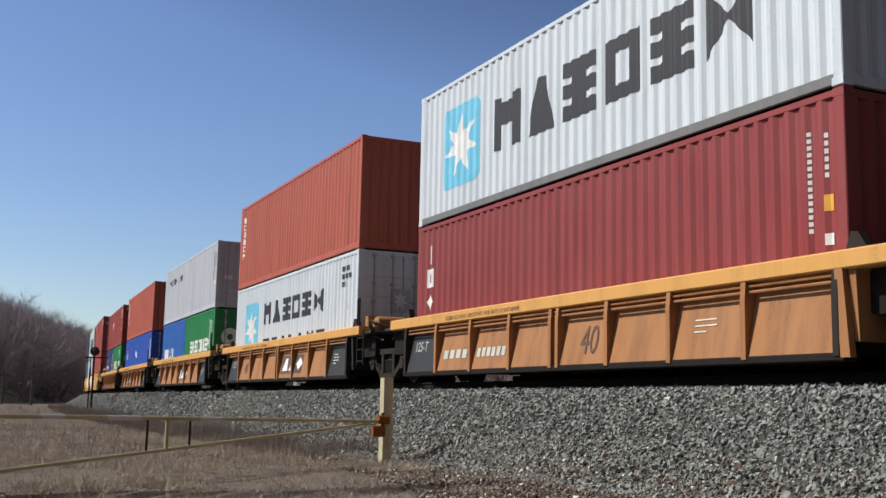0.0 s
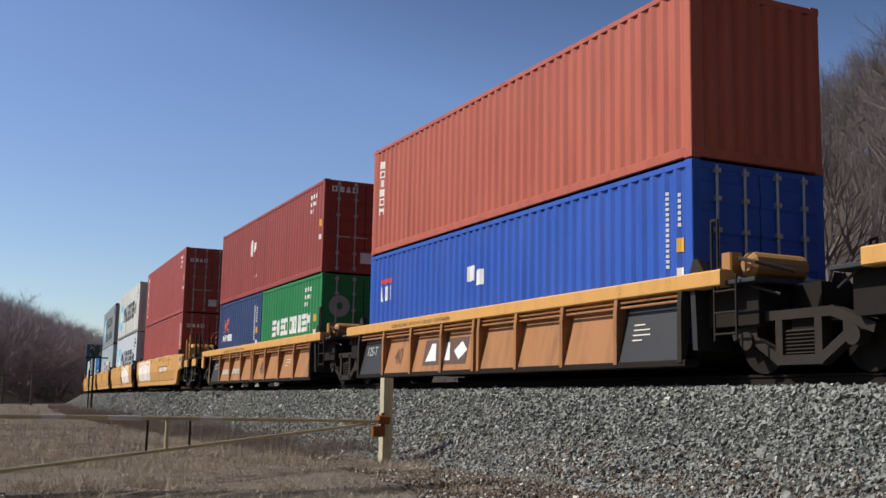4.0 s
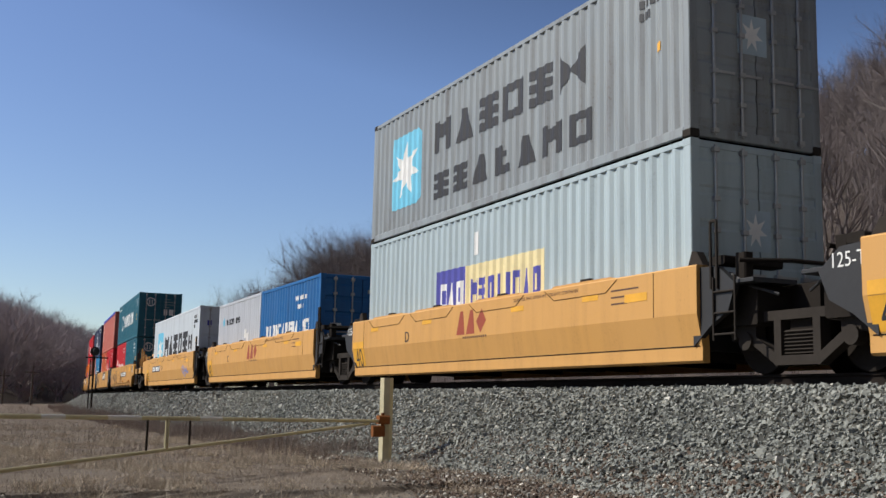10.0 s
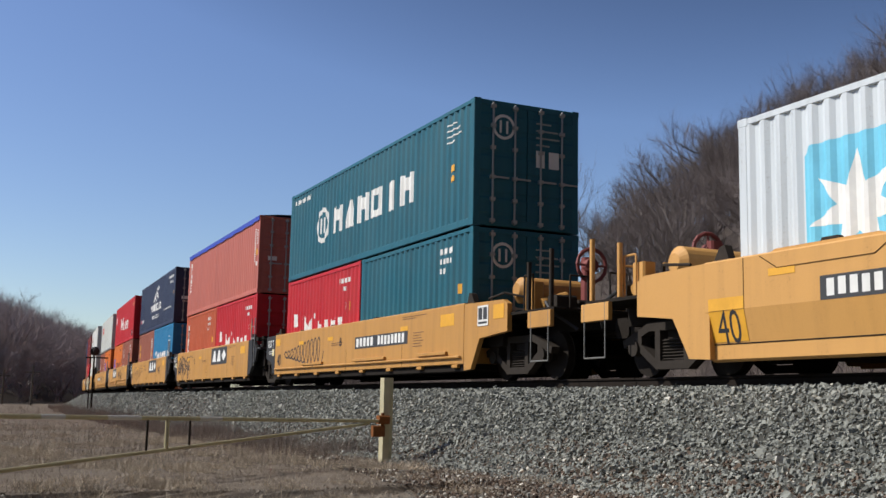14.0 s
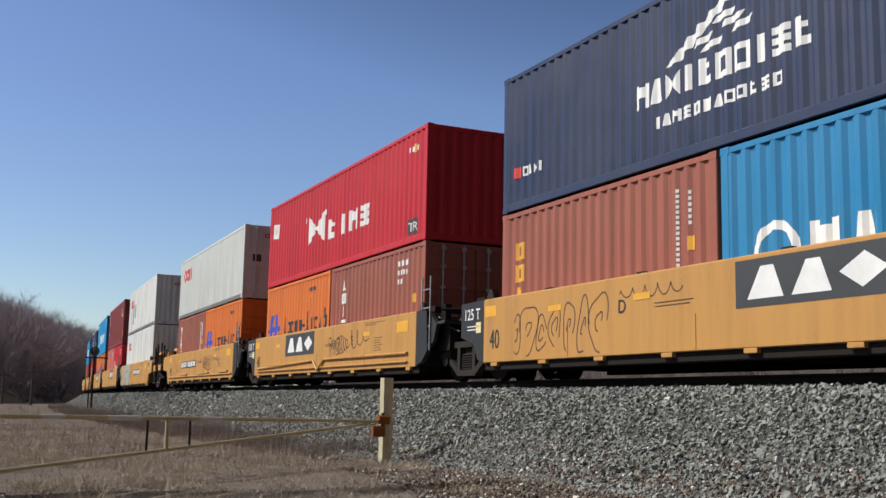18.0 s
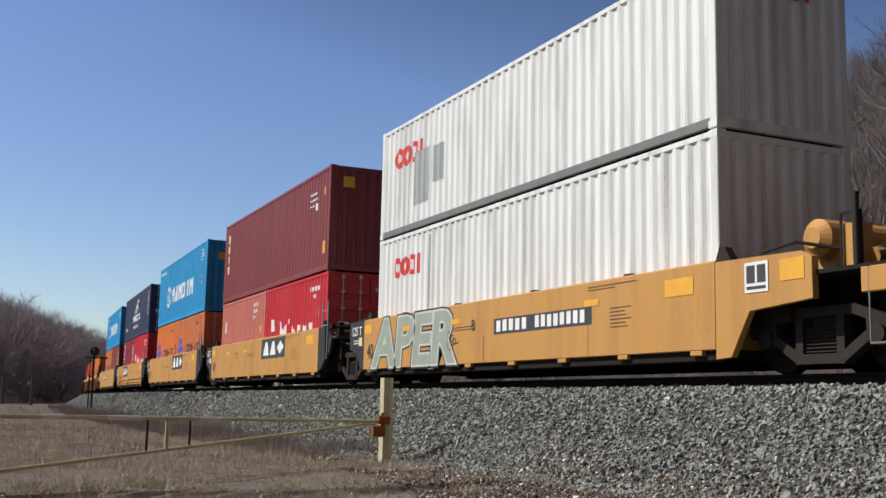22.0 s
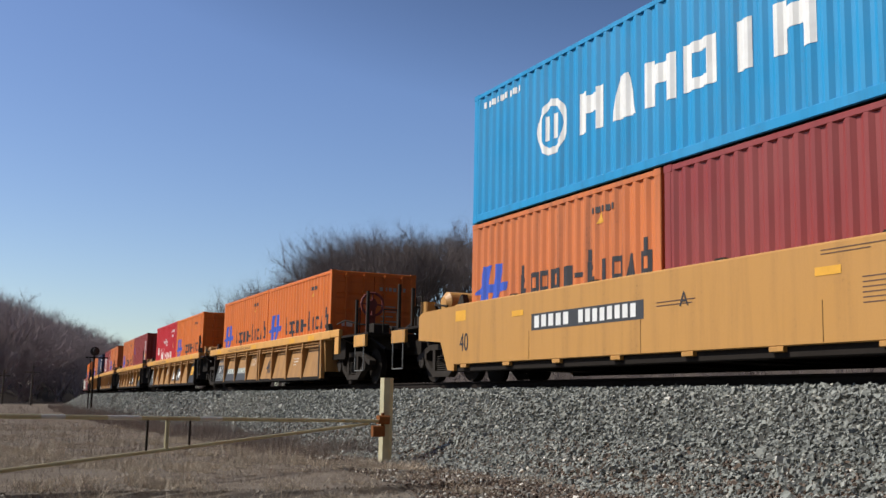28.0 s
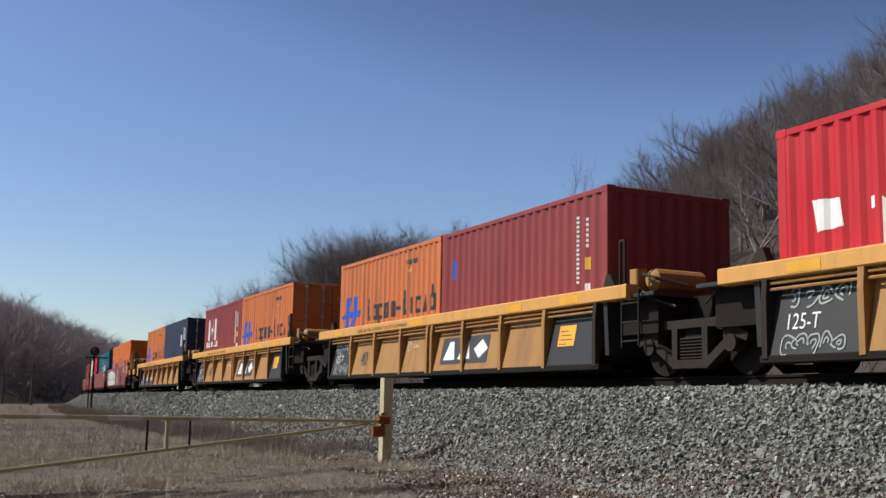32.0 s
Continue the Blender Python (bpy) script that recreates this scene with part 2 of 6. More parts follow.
def ground_mesh():
    ds = [-2500, -1200, -600, -300, -180, -120, -90, -70, -55, -45, -38, -32, -27] + [round(-24 + 0.5 * i, 2) for i in range(45)] + \
         [-1.2, 0, 1.2, 2, 3, 4, 5, 6.5, 8, 10, 13, 17, 22, 28, 36, 46, 58, 72, 95, 140, 250, 500, 1200, 2500]
    ys = [-1500, -600, -250, -150, -110, -88, -70, -50, -35, -25, -18, -10, -5, 0] + [0.6 * i for i in range(1, 18)] + [10.8 + 0.05 * i for i in range(35)] + [12.6 + 0.6 * i for i in range(54)] + [48 + 4 * i for i in range(45)] + [240, 270, 310, 360, 420, 500, 650, 900, 1400, 2500, 4000]
    sh = Shape()
    for y in ys:
        for d in ds:
            keep = max(0.0, 1 - max(0.0, abs(d) - 150) / 600) * (1 if y < 400 else max(0.0, 1 - (y - 400) / 800))
            sh.v.append((line(min(y, 600)) + d, y, rise(d, y) * keep))
    w = len(ds)
    sh.f = [(j * w + i, j * w + i + 1, (j + 1) * w + i + 1, (j + 1) * w + i) for j in range(len(ys) - 1) for i in range(w - 1)]
    return sh


def ground_material():
    m, nt, b = material("dry_field")
    co = nt.nodes.new("ShaderNodeTexCoord").outputs["Object"]
    big, mid, fine = noise_of(nt, co, 0.35, 6), noise_of(nt, co, 2.2, 8, 0.7), noise_of(nt, co, 34, 6, 0.7)
    col = mix(nt, ramp(nt, mid, [(0.36, grey(0)), (0.66, grey(1))]), (0.09, 0.072, 0.058), (0.23, 0.19, 0.15))
    col = mix(nt, ramp(nt, big, [(0.42, grey(0)), (0.62, grey(1))]), col, mix(nt, fine, (0.08, 0.066, 0.056), (0.24, 0.205, 0.165)))
    col = mix(nt, ramp(nt, fine, [(0.52, grey(0)), (0.75, grey(0.75))]), col, (0.25, 0.21, 0.16))
    # grey grit in front of the grass
    grit = ramp(nt, noise_of(nt, co, 55, 5, 0.8), [(0.36, (0.07, 0.066, 0.06)), (0.5, (0.21, 0.195, 0.175)), (0.64, (0.42, 0.39, 0.35))])
    apart = node(nt, "SeparateXYZ")
    nt.links.new(co, apart.inputs[0])
    edge = maths(nt, "MULTIPLY_ADD")
    nt.links.new(mid, edge.inputs[0])
    edge.inputs[1].default_value = 1.2
    nt.links.new(apart.outputs["Y"], edge.inputs[2])
    remap = node(nt, "MapRange")
    for k, v in enumerate((0, 11.9, 12.3, 1, 0)):
        if k:
            remap.inputs[k].default_value = v
    nt.links.new(edge.outputs[0], remap.inputs[0])
    col = mix(nt, remap.outputs[0], col, grit)
    # brown leaf mould at the foot of the bank
    mould = ramp(nt, noise_of(nt, co, 48, 6, 0.8), [(0.3, (0.035, 0.024, 0.018)), (0.5, (0.11, 0.07, 0.048)), (0.64, (0.16, 0.125, 0.095)), (0.74, (0.32, 0.28, 0.23))])
    over = maths(nt, "MULTIPLY_ADD")
    nt.links.new(mid, over.inputs[0])
    over.inputs[1].default_value = -2.4
    nt.links.new(apart.outputs["X"], over.inputs[2])
    bank = node(nt, "MapRange")
    for k, v in enumerate((4.2, 5.0, 0, 1)):
        bank.inputs[k + 1].default_value = v
    nt.links.new(over.outputs[0], bank.inputs[0])
    short = node(nt, "MapRange")
    for k, v in enumerate((20, 32, 1, 0)):
        short.inputs[k + 1].default_value = v
    nt.links.new(apart.outputs["Y"], short.inputs[0])
    both = maths(nt, "MULTIPLY")
    nt.links.new(bank.outputs[0], both.inputs[0])
    nt.links.new(short.outputs[0], both.inputs[1])
    col = mix(nt, both.outputs[0], col, mould)
    nt.links.new(col, b.inputs["Base Color"])
    b.inputs["Roughness"].default_value = 0.95
    b.inputs["Specular IOR Level"].default_value = 0.05
    bump(nt, b, fine, 0.9, 0.03)
    return m


ground = new("ground", ground_mesh().mesh("ground"))
ground.data.materials.append(ground_material())
ground.data.materials.append(plain("leaf_covered_woodland_floor", (0.072, 0.058, 0.05), 0.95, 0, 3, 0.4, 0.03))
for face in ground.data.polygons:
    c = face.center
    d = c.x - line(min(c.y, 600))
    # y < -12 is the added, unseen hill, given the same dark floor.
    face.material_index = int(d > 13 or (d < -7 and c.y > 128) or c.y < -12)
tagged(ground, "dry winter field of dead grass and bare soil", "ground", kind="structure")


def along(ys, section):
    """A strip that follows the track: section gives (d, z) pairs at each y."""
    sh = Shape()
    k = 0
    for y in ys:
        pts = section(y)
        k = len(pts)
        x, s = offset(y)
        c = 1 / math.hypot(1, s)
        sh.v += [(LINE + x + d * c, y - d * s * c, z) for d, z in pts]
    sh.f = [(j * k + i, j * k + i + 1, (j + 1) * k + i + 1, (j + 1) * k + i) for j in range(len(ys) - 1) for i in range(k - 1)]
    return sh


NEAR_YS = [-120, -60, -30, -10] + [i * 1.0 for i in range(0, 60)] + [60 + 4 * i for i in range(40)] + [230, 260, 300, 360, 430, 520]


def bed(y):
    w = 0.05 * noise.noise((y * 0.4, 1.7, 0))
    return [(-3.75 + w, -0.12), (-3.4 + w, 0.06), (-1.75, 1.09 + w * 0.6), (-1.4, 1.19), (-1.23, 1.215), (-1.0, 1.22), (1.19, 1.22), (1.35, 1.15), (1.75, 1.1), (3.8, -0.2)]


def ballast_material():
    m, nt, b = material("grey_ballast")
    co = nt.nodes.new("ShaderNodeTexCoord").outputs["Object"]
    geo = nt.nodes.new("ShaderNodeNewGeometry")
    vor = node(nt, "TexVoronoi", Scale=15.0)
    nt.links.new(co, vor.inputs["Vector"])
    n = noise_of(nt, co, 30, 5)
    col = ramp(nt, geo.outputs["Random Per Island"], [(0.0, (0.12, 0.125, 0.114)), (0.45, (0.205, 0.214, 0.193)), (0.88, (0.29, 0.298, 0.264)), (0.985, (0.38, 0.375, 0.33)), (1.0, (0.60, 0.57, 0.50))])
    col = mix(nt, ramp(nt, n, [(0.4, grey(0)), (0.75, grey(0.55))]), col, (0.20, 0.208, 0.188))
    nt.links.new(col, b.inputs["Base Color"])
    b.inputs["Roughness"].default_value = 0.9
    bump(nt, b, vor.outputs["Distance"], 0.8, 0.03)
    return m


BALLAST = ballast_material()
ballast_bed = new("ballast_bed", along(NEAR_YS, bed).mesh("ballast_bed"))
# Bed colour is darkened to stand for shade between stones and under the train.
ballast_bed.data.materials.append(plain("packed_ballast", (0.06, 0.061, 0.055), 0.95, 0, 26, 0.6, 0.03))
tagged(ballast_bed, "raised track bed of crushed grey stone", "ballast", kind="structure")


def stones(name, count, place, size, seed, mat):
    """Loose broken stones as one mesh."""
    rng = np.random.default_rng(seed)
    base = np.array([[-1, -1, -.7], [1, -.9, -.6], [.8, 1, -.7], [-.9, .8, -.8], [-.7, -.6, .7], [.6, -.8, .6], [.9, .5, .8], [-.5, .9, .6]])
    quads = np.array([[0, 3, 2, 1], [4, 5, 6, 7], [0, 1, 5, 4], [1, 2, 6, 5], [2, 3, 7, 6], [3, 0, 4, 7]])
    pos = place(rng, count)
    n = len(pos)
    sc = rng.uniform(0.42, 1.3, (n, 1, 3)) * (size * rng.lognormal(0, 0.28, (n, 1, 1)))
    v = base[None] * sc * (1 + rng.uniform(-0.3, 0.3, (n, 8, 3)))
    q = rng.normal(size=(n, 4))
    q /= np.linalg.norm(q, axis=1, keepdims=True)
    w, x, y, z = q.T
    rot = np.stack([np.stack([1 - 2 * (y * y + z * z), 2 * (x * y - z * w), 2 * (x * z + y * w)], 1),
                    np.stack([2 * (x * y + z * w), 1 - 2 * (x * x + z * z), 2 * (y * z - x * w)], 1),
                    np.stack([2 * (x * z - y * w), 2 * (y * z + x * w), 1 - 2 * (x * x + y * y)], 1)], 1)
    v = np.einsum("nij,nkj->nki", rot, v) + pos[:, None]
    f = (quads[None] + 8 * np.arange(n)[:, None, None]).reshape(-1, 4)
    me = bpy.data.meshes.new(name)
    me.vertices.add(n * 8)
    me.vertices.foreach_set("co", v.reshape(-1))
    me.loops.add(len(f) * 4)
    me.loops.foreach_set("vertex_index", f.reshape(-1).astype(np.int32))
    me.polygons.add(len(f))
    me.polygons.foreach_set("loop_start", np.arange(0, len(f) * 4, 4, dtype=np.int32))
    me.update(calc_edges=True)
    me.shade_flat()
    me.materials.append(mat)
    return new(name, me)


def on_bed(y0, y1, d0=-3.9, d1=-0.95):
    def place(rng, count):
        y = y0 + (y1 - y0) * rng.random(count) ** 1.25
        d = rng.uniform(d0, d1, count)
        z = np.interp(d, [-3.9, -3.4, -1.75, -1.4, -1.15, 1.4], [0.0, 0.06, 1.09, 1.19, 1.225, 1.225]) + rng.uniform(-0.022, 0.038, count)
        x = np.array([line(v) for v in y])
        return np.stack([x + d, y, z], 1)
    return place


loose = stones("loose_ballast", 54000, on_bed(5.5, 36), 0.0203, 5, BALLAST)
tagged(loose, "loose crushed grey stones on the bank of the track bed", "ballast", kind="stuff")
loose_far = stones("loose_ballast", 9000, on_bed(34, 125, -3.6), 0.035, 6, BALLAST)
tagged(loose_far, "crushed grey stones along the distant track bed", "ballast", kind="stuff")


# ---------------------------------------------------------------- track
# Rail and sleeper colours are lowered to deepen the train's shadow on them.
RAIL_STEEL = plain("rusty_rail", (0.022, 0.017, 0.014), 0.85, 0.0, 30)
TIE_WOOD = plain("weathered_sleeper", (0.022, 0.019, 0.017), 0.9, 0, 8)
track = tagged(new("railway_track"), "rusty steel rails on weathered timber sleepers", "track", kind="structure")
for side in (-0.755, 0.755):
    prof = [(-0.07, 1.24), (-0.07, 1.255), (-0.012, 1.275), (-0.012, 1.375), (-0.036, 1.39), (-0.036, 1.415), (-0.028, RAIL),
            (0.028, RAIL), (0.036, 1.415), (0.036, 1.39), (0.012, 1.375), (0.012, 1.275), (0.07, 1.255), (0.07, 1.24)]
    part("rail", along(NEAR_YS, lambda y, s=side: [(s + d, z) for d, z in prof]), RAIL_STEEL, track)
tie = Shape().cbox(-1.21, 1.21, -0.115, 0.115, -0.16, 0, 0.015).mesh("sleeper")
for i in range(230):
    x, y, rz = on_line(2 + i * 0.53)
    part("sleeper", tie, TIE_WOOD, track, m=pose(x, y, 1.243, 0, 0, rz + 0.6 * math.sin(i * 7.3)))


# ---------------------------------------------------------------- markings
GLYPHS = {  # plain block shapes in a unit cell
    "m": [[(0, 0), (.3, 0), (.3, 1), (0, 1)], [(.7, 0), (1, 0), (1, 1), (.7, 1)], [(.3, .45), (.7, .45), (.7, .88), (.3, .88)]],
    "w": [[(.05, 0), (.95, 0), (.66, 1), (.34, 1)]],
    "s": [[(0, 0), (1, 0), (1, .26), (0, .26)], [(.3, .26), (.7, .26), (.7, .38), (.3, .38)], [(0, .38), (1, .38), (1, .62), (0, .62)], [(.3, .62), (.7, .62), (.7, .74), (.3, .74)], [(0, .74), (1, .74), (1, 1), (0, 1)]],
    "q": [[(0, 0), (.28, 0), (.28, 1), (0, 1)], [(.72, 0), (1, 0), (1, 1), (.72, 1)], [(.28, .76), (.72, .76), (.72, 1), (.28, 1)], [(.28, 0), (.72, 0), (.72, .24), (.28, .24)]],
    "h": [[(.1, 0), (.5, 0), (.5, 1), (.1, 1)], [(.5, 0), (.9, 0), (.9, .3), (.5, .3)], [(.5, .6), (.75, .6), (.75, .8), (.5, .8)]],
    "d": [[(.5, 0), (1, .5), (.5, 1), (0, .5)]],
    "p": [[(0, 0), (.5, .46), (.5, .54), (0, 1)], [(.5, .46), (1, 0), (1, 1), (.5, .54)]],
    "b": [[(0, 0), (1, 0), (1, 1), (0, 1)]],
    "i": [[(.3, 0), (.7, 0), (.7, 1), (.3, 1)]],
    "-": [[(.1, .38), (.9, .38), (.9, .6), (.1, .6)]], " ": [],
}


class Poly(list):
    """An outline; outlines of one block share g."""
    g = 0


def rect(u, v, w, h):
    return [[(u, v), (u + w, v), (u + w, v + h), (u, v + h)]]


def blocks(u, v, w, h, code, lean=0.0, gap=0.22):
    """A brand mark as a row of plain block shapes."""
    out, cell = [], w / len(code)
    for i, ch in enumerate(code):
        for poly in GLYPHS[ch]:
            p = Poly([(u + cell * (i + a * (1 - gap)) + lean * b * h, v + b * h) for a, b in poly])
            p.g = i + 1 + round(v * 100) * 50
            out.append(p)
    return out


def stack(u, v, w, h, code):
    """The same, one below the other."""
    out, cell = [], h / len(code)
    for i, ch in enumerate(code):
        for poly in GLYPHS[ch]:
            p = Poly([(u + a * w, v + h - cell * (i + 1) + cell * 0.78 * b) for a, b in poly])
            p.g = i + 1
            out.append(p)
    return out


def separate(polys):
    """Outlines by block; loose ones together."""
    sets = {}
    for p in polys:
        sets.setdefault(p.g if isinstance(p, Poly) else 0, []).append(p)
    return list(sets.values())


def mark(name, ink, polys, thing, make):
    """Paint one marking on a thing; blocks are parts of their own, fine print stays joined."""
    if name == "brand_block":
        for group in separate(polys):
            part(name, make(group), INK[ink], thing)
        return
    if name in ("sticker", "patch"):
        for p in polys:
            part(name, make([p]), INK[ink], thing, ink + " painted marking")
        return
    ob = part(name, make(polys), INK[ink], thing, ink + " painted marking")
    if name in ("number_marking", "small_print", "lettering", "graffiti", "reflector", "panel_lettering"):
        ob["kind"] = "stuff"


def bars(u, v, w, h, n, seed=1, upright=False):
    """Numbers and small print as plain bars."""
    rng = random.Random(seed)
    out = []
    for i in range(n):
        if upright:
            out += rect(u, v + h * i / n, w, h / n * 0.62)
        else:
            out += rect(u + w * i / n, v + rng.uniform(0, 0.05) * h, w / n * 0.66, h)
    return out


def lines(u, v, w, h, n, seed=1):
    rng = random.Random(seed)
    return [p for i in range(n) for p in rect(u, v + h * i / n, w * rng.uniform(0.45, 1), h / n * 0.24)]


def star(u, v, rx, ry, k=7):
    out = []
    for i in range(k):
        a = math.pi / 2 + math.tau * i / k
        d = math.pi / k
        out.append([(u, v), (u + rx * .42 * math.cos(a - d), v + ry * .42 * math.sin(a - d)), (u + rx * math.cos(a), v + ry * math.sin(a)),
                    (u + rx * .42 * math.cos(a + d), v + ry * .42 * math.sin(a + d))])
    return out


def ring(u, v, r, r2, k=20):
    return [[(u + q * math.cos(math.tau * (i + j) / k), v + q * math.sin(math.tau * (i + j) / k)) for q, j in ((r2, 0), (r, 0), (r, 1), (r2, 1))] for i in range(k)]


def bubble(u, v, w, h, lobes, width, seed):
    """Swollen sprayed outlines, side by side."""
    rng = random.Random(seed)
    out = []
    for i in range(lobes):
        cx, cy = u + w * (i + .5) / lobes, v + h * (.5 + rng.uniform(-.08, .08))
        rx, ry = w / lobes * rng.uniform(.34, .8), h * rng.uniform(.28, .52)
        start, span = rng.uniform(-2.2, .4), rng.uniform(3.9, 6.0)
        for k in (1.0, rng.uniform(.2, .5)):
            pts = []
            for j in range(19):
                a = start + span * j / 18
                q = k * (1 + .14 * math.sin(3 * a + seed + 2.3 * i))
                pts.append((cx + rx * q * math.cos(a) + .12 * ry * math.sin(a), cy + ry * q * math.sin(a)))
            for p, q in zip(pts, pts[1:]):
                d = Vector((q[0] - p[0], q[1] - p[1]))
                o = Vector((-d.y, d.x)).normalized() * width / 2
                out.append([(p[0] + o.x, p[1] + o.y), (p[0] - o.x, p[1] - o.y), (q[0] - o.x, q[1] - o.y), (q[0] + o.x, q[1] + o.y)])
    return out


def scrawl(u, v, w, h, loops, width, seed):
    """A spray line that wanders and loops."""
    rng = random.Random(seed)
    pts = []
    n = loops * 14
    for i in range(n + 1):
        s = i / n
        a = math.tau * loops * s
        pts.append((u + w * s + 0.11 * h * math.cos(a * 1.0) * 2 + rng.uniform(-.02, .02) * h, v + h * (0.5 + 0.46 * math.sin(a) * (0.6 + 0.4 * math.sin(3.1 * s + seed)))))
    out = []
    for p, q in zip(pts, pts[1:]):
        d = Vector((q[0] - p[0], q[1] - p[1]))
        if d.length > 1e-4:
            o = Vector((-d.y, d.x)).normalized() * width / 2
            out.append([(p[0] + o.x, p[1] + o.y), (p[0] - o.x, p[1] - o.y), (q[0] - o.x, q[1] - o.y), (q[0] + o.x, q[1] + o.y)])
    return out


TEXTS = {}


def letters(text, u, v, h, wide=1.0, lean=0.0, bold=0.0):
    """Lettering in the built-in font, as triangles: left end u, foot v, capital height h."""
    key = (text, bold)
    if key not in TEXTS:
        cu = bpy.data.curves.new("lettering", "FONT")
        cu.body, cu.resolution_u, cu.offset = text, 3, bold
        ob = new("lettering", cu)
        me = bpy.data.meshes.new_from_object(ob)
        me.calc_loop_triangles()
        tri = [[(me.vertices[i].co.x, me.vertices[i].co.y) for i in t.vertices] for t in me.loop_triangles]
        bpy.data.objects.remove(ob)
        bpy.data.meshes.remove(me)
        TEXTS[key] = tri
    k = h / 0.69
    return [[(u + (x * wide + lean * y) * k, v + y * k) for x, y in t] for t in TEXTS[key]]


def clip(poly, u0, u1):
    for sign, lim in ((1, u0), (-1, -u1)):
        out = []
        for p, q in zip(poly, poly[1:] + poly[:1]):
            a, b = sign * p[0] - lim, sign * q[0] - lim
            if a >= 0:
                out.append(p)
            if a * b < 0:
                s = a / (a - b)
                out.append((p[0] + (q[0] - p[0]) * s, p[1] + (q[1] - p[1]) * s))
        poly = out
        if len(poly) < 3:
            return []
    return poly


def decal(polys, at, folds=None):
    """Thin painted shapes laid on a surface. at(u, v): the surface; folds: where it bends."""
    sh = Shape()
    seen = {}

    def lay(pts):
        ids = []
        for p in pts:
            k = (round(p[0], 4), round(p[1], 4))
            if k not in seen:
                seen[k] = len(sh.v)
                sh.v.append(at(*p))
            if seen[k] not in ids:
                ids.append(seen[k])
        if len(ids) > 2:
            sh.f.append(tuple(ids))
    for poly in polys:
        if folds is None:
            lay(poly)
            continue
        lo, hi = min(p[0] for p in poly), max(p[0] for p in poly)
        for a, b in zip(folds, folds[1:]):
            if b > lo and a < hi:
                piece = clip(poly, a, b)
                if piece:
                    lay(piece)
    return sh


# ---------------------------------------------------------------- containers
HALF = 1.219
PERIOD = 0.278


def folds_of(length):
    """Corrugation: (u, inset) breaks from the wall's left end."""
    span = length - 0.30
    n = round(span / PERIOD)
    p = span / n
    out = []
    for i in range(n):
        for s, d in ((0, 0.0), (0.24, 0.0), (0.5, 0.036), (0.74, 0.036)):
            out.append((0.15 + p * (i + s), d + 0.008))
    return out + [(length - 0.15, 0.008)]


def side_wall(length, height, sign):
    sh = Shape()
    f = folds_of(length)
    for u, d in f:
        sh.v += [(sign * (HALF - d), length / 2 - u, z) for z in (0.15, height - 0.09)]
    sh.f = [(2 * i, 2 * i + 2, 2 * i + 3, 2 * i + 1) for i in range(len(f) - 1)]
    return sh


def end_wall(length, height, sign):
    sh = Shape()
    n = 8
    for i in range(n):
        for s, d in ((0, .01), (.28, .01), (.5, .05), (.78, .05)):
            x = -1.07 + 2.14 * (i + s) / n
            sh.v += [(x, sign * (length / 2 - d), z) for z in (0.16, height - 0.11)]
    sh.v += [(1.07, sign * (length / 2 - .01), z) for z in (0.16, height - 0.11)]
    sh.f = [(2 * i, 2 * i + 2, 2 * i + 3, 2 * i + 1) for i in range(len(sh.v) // 2 - 1)]
    return sh


def roof(length, height):
    sh = Shape()
    n = round(length / 0.42)
    for i in range(n):
        for s, d in ((0, .0), (.3, .0), (.5, .02), (.8, .02)):
            y = -length / 2 + 0.1 + (length - 0.2) * (i + s) / n
            sh.v += [(x, y, height - 0.015 - d) for x in (-HALF + .05, HALF - .05)]
    sh.v += [(x, length / 2 - 0.1, height - 0.015) for x in (-HALF + .05, HALF - .05)]
    sh.f = [(2 * i, 2 * i + 1, 2 * i + 3, 2 * i + 2) for i in range(len(sh.v) // 2 - 1)]
    return sh


def door_leaf(height, sign):
    """A panelled leaf, hinged at its outer edge; faces -y."""
    a, b = (0.012, 1.10) if sign > 0 else (-1.10, -0.012)
    step = (height - 0.45) / 5
    o = [(0.03, 0.17), (-0.03, 0.17)]
    for i in range(5):
        z = 0.25 + i * step
        o += [(-0.03, z), (-0.046, z + 0.04), (-0.046, z + step - 0.12), (-0.03, z + step - 0.08)]
    o += [(-0.03, height - 0.12), (0.03, height - 0.12)]
    return Shape().extrude(o, "x", a, b)


def lock_bar(height):
    sh = Shape().tube((0, -0.075, 0.06), (0, -0.075, height - 0.06), 0.022)
    for z in (0.12, 0.55, 1.0, 1.6, 2.05, height - 0.14):
        sh.cbox(-0.05, 0.05, -0.11, -0.04, z - 0.035, z + 0.035, 0.006)
    sh.cbox(0, 0.36, -0.1, -0.085, 0.98, 1.02, 0.004)
    return sh


def casting():
    return Shape().cbox(-0.081, 0.081, -0.089, 0.089, 0, 0.118, 0.012)


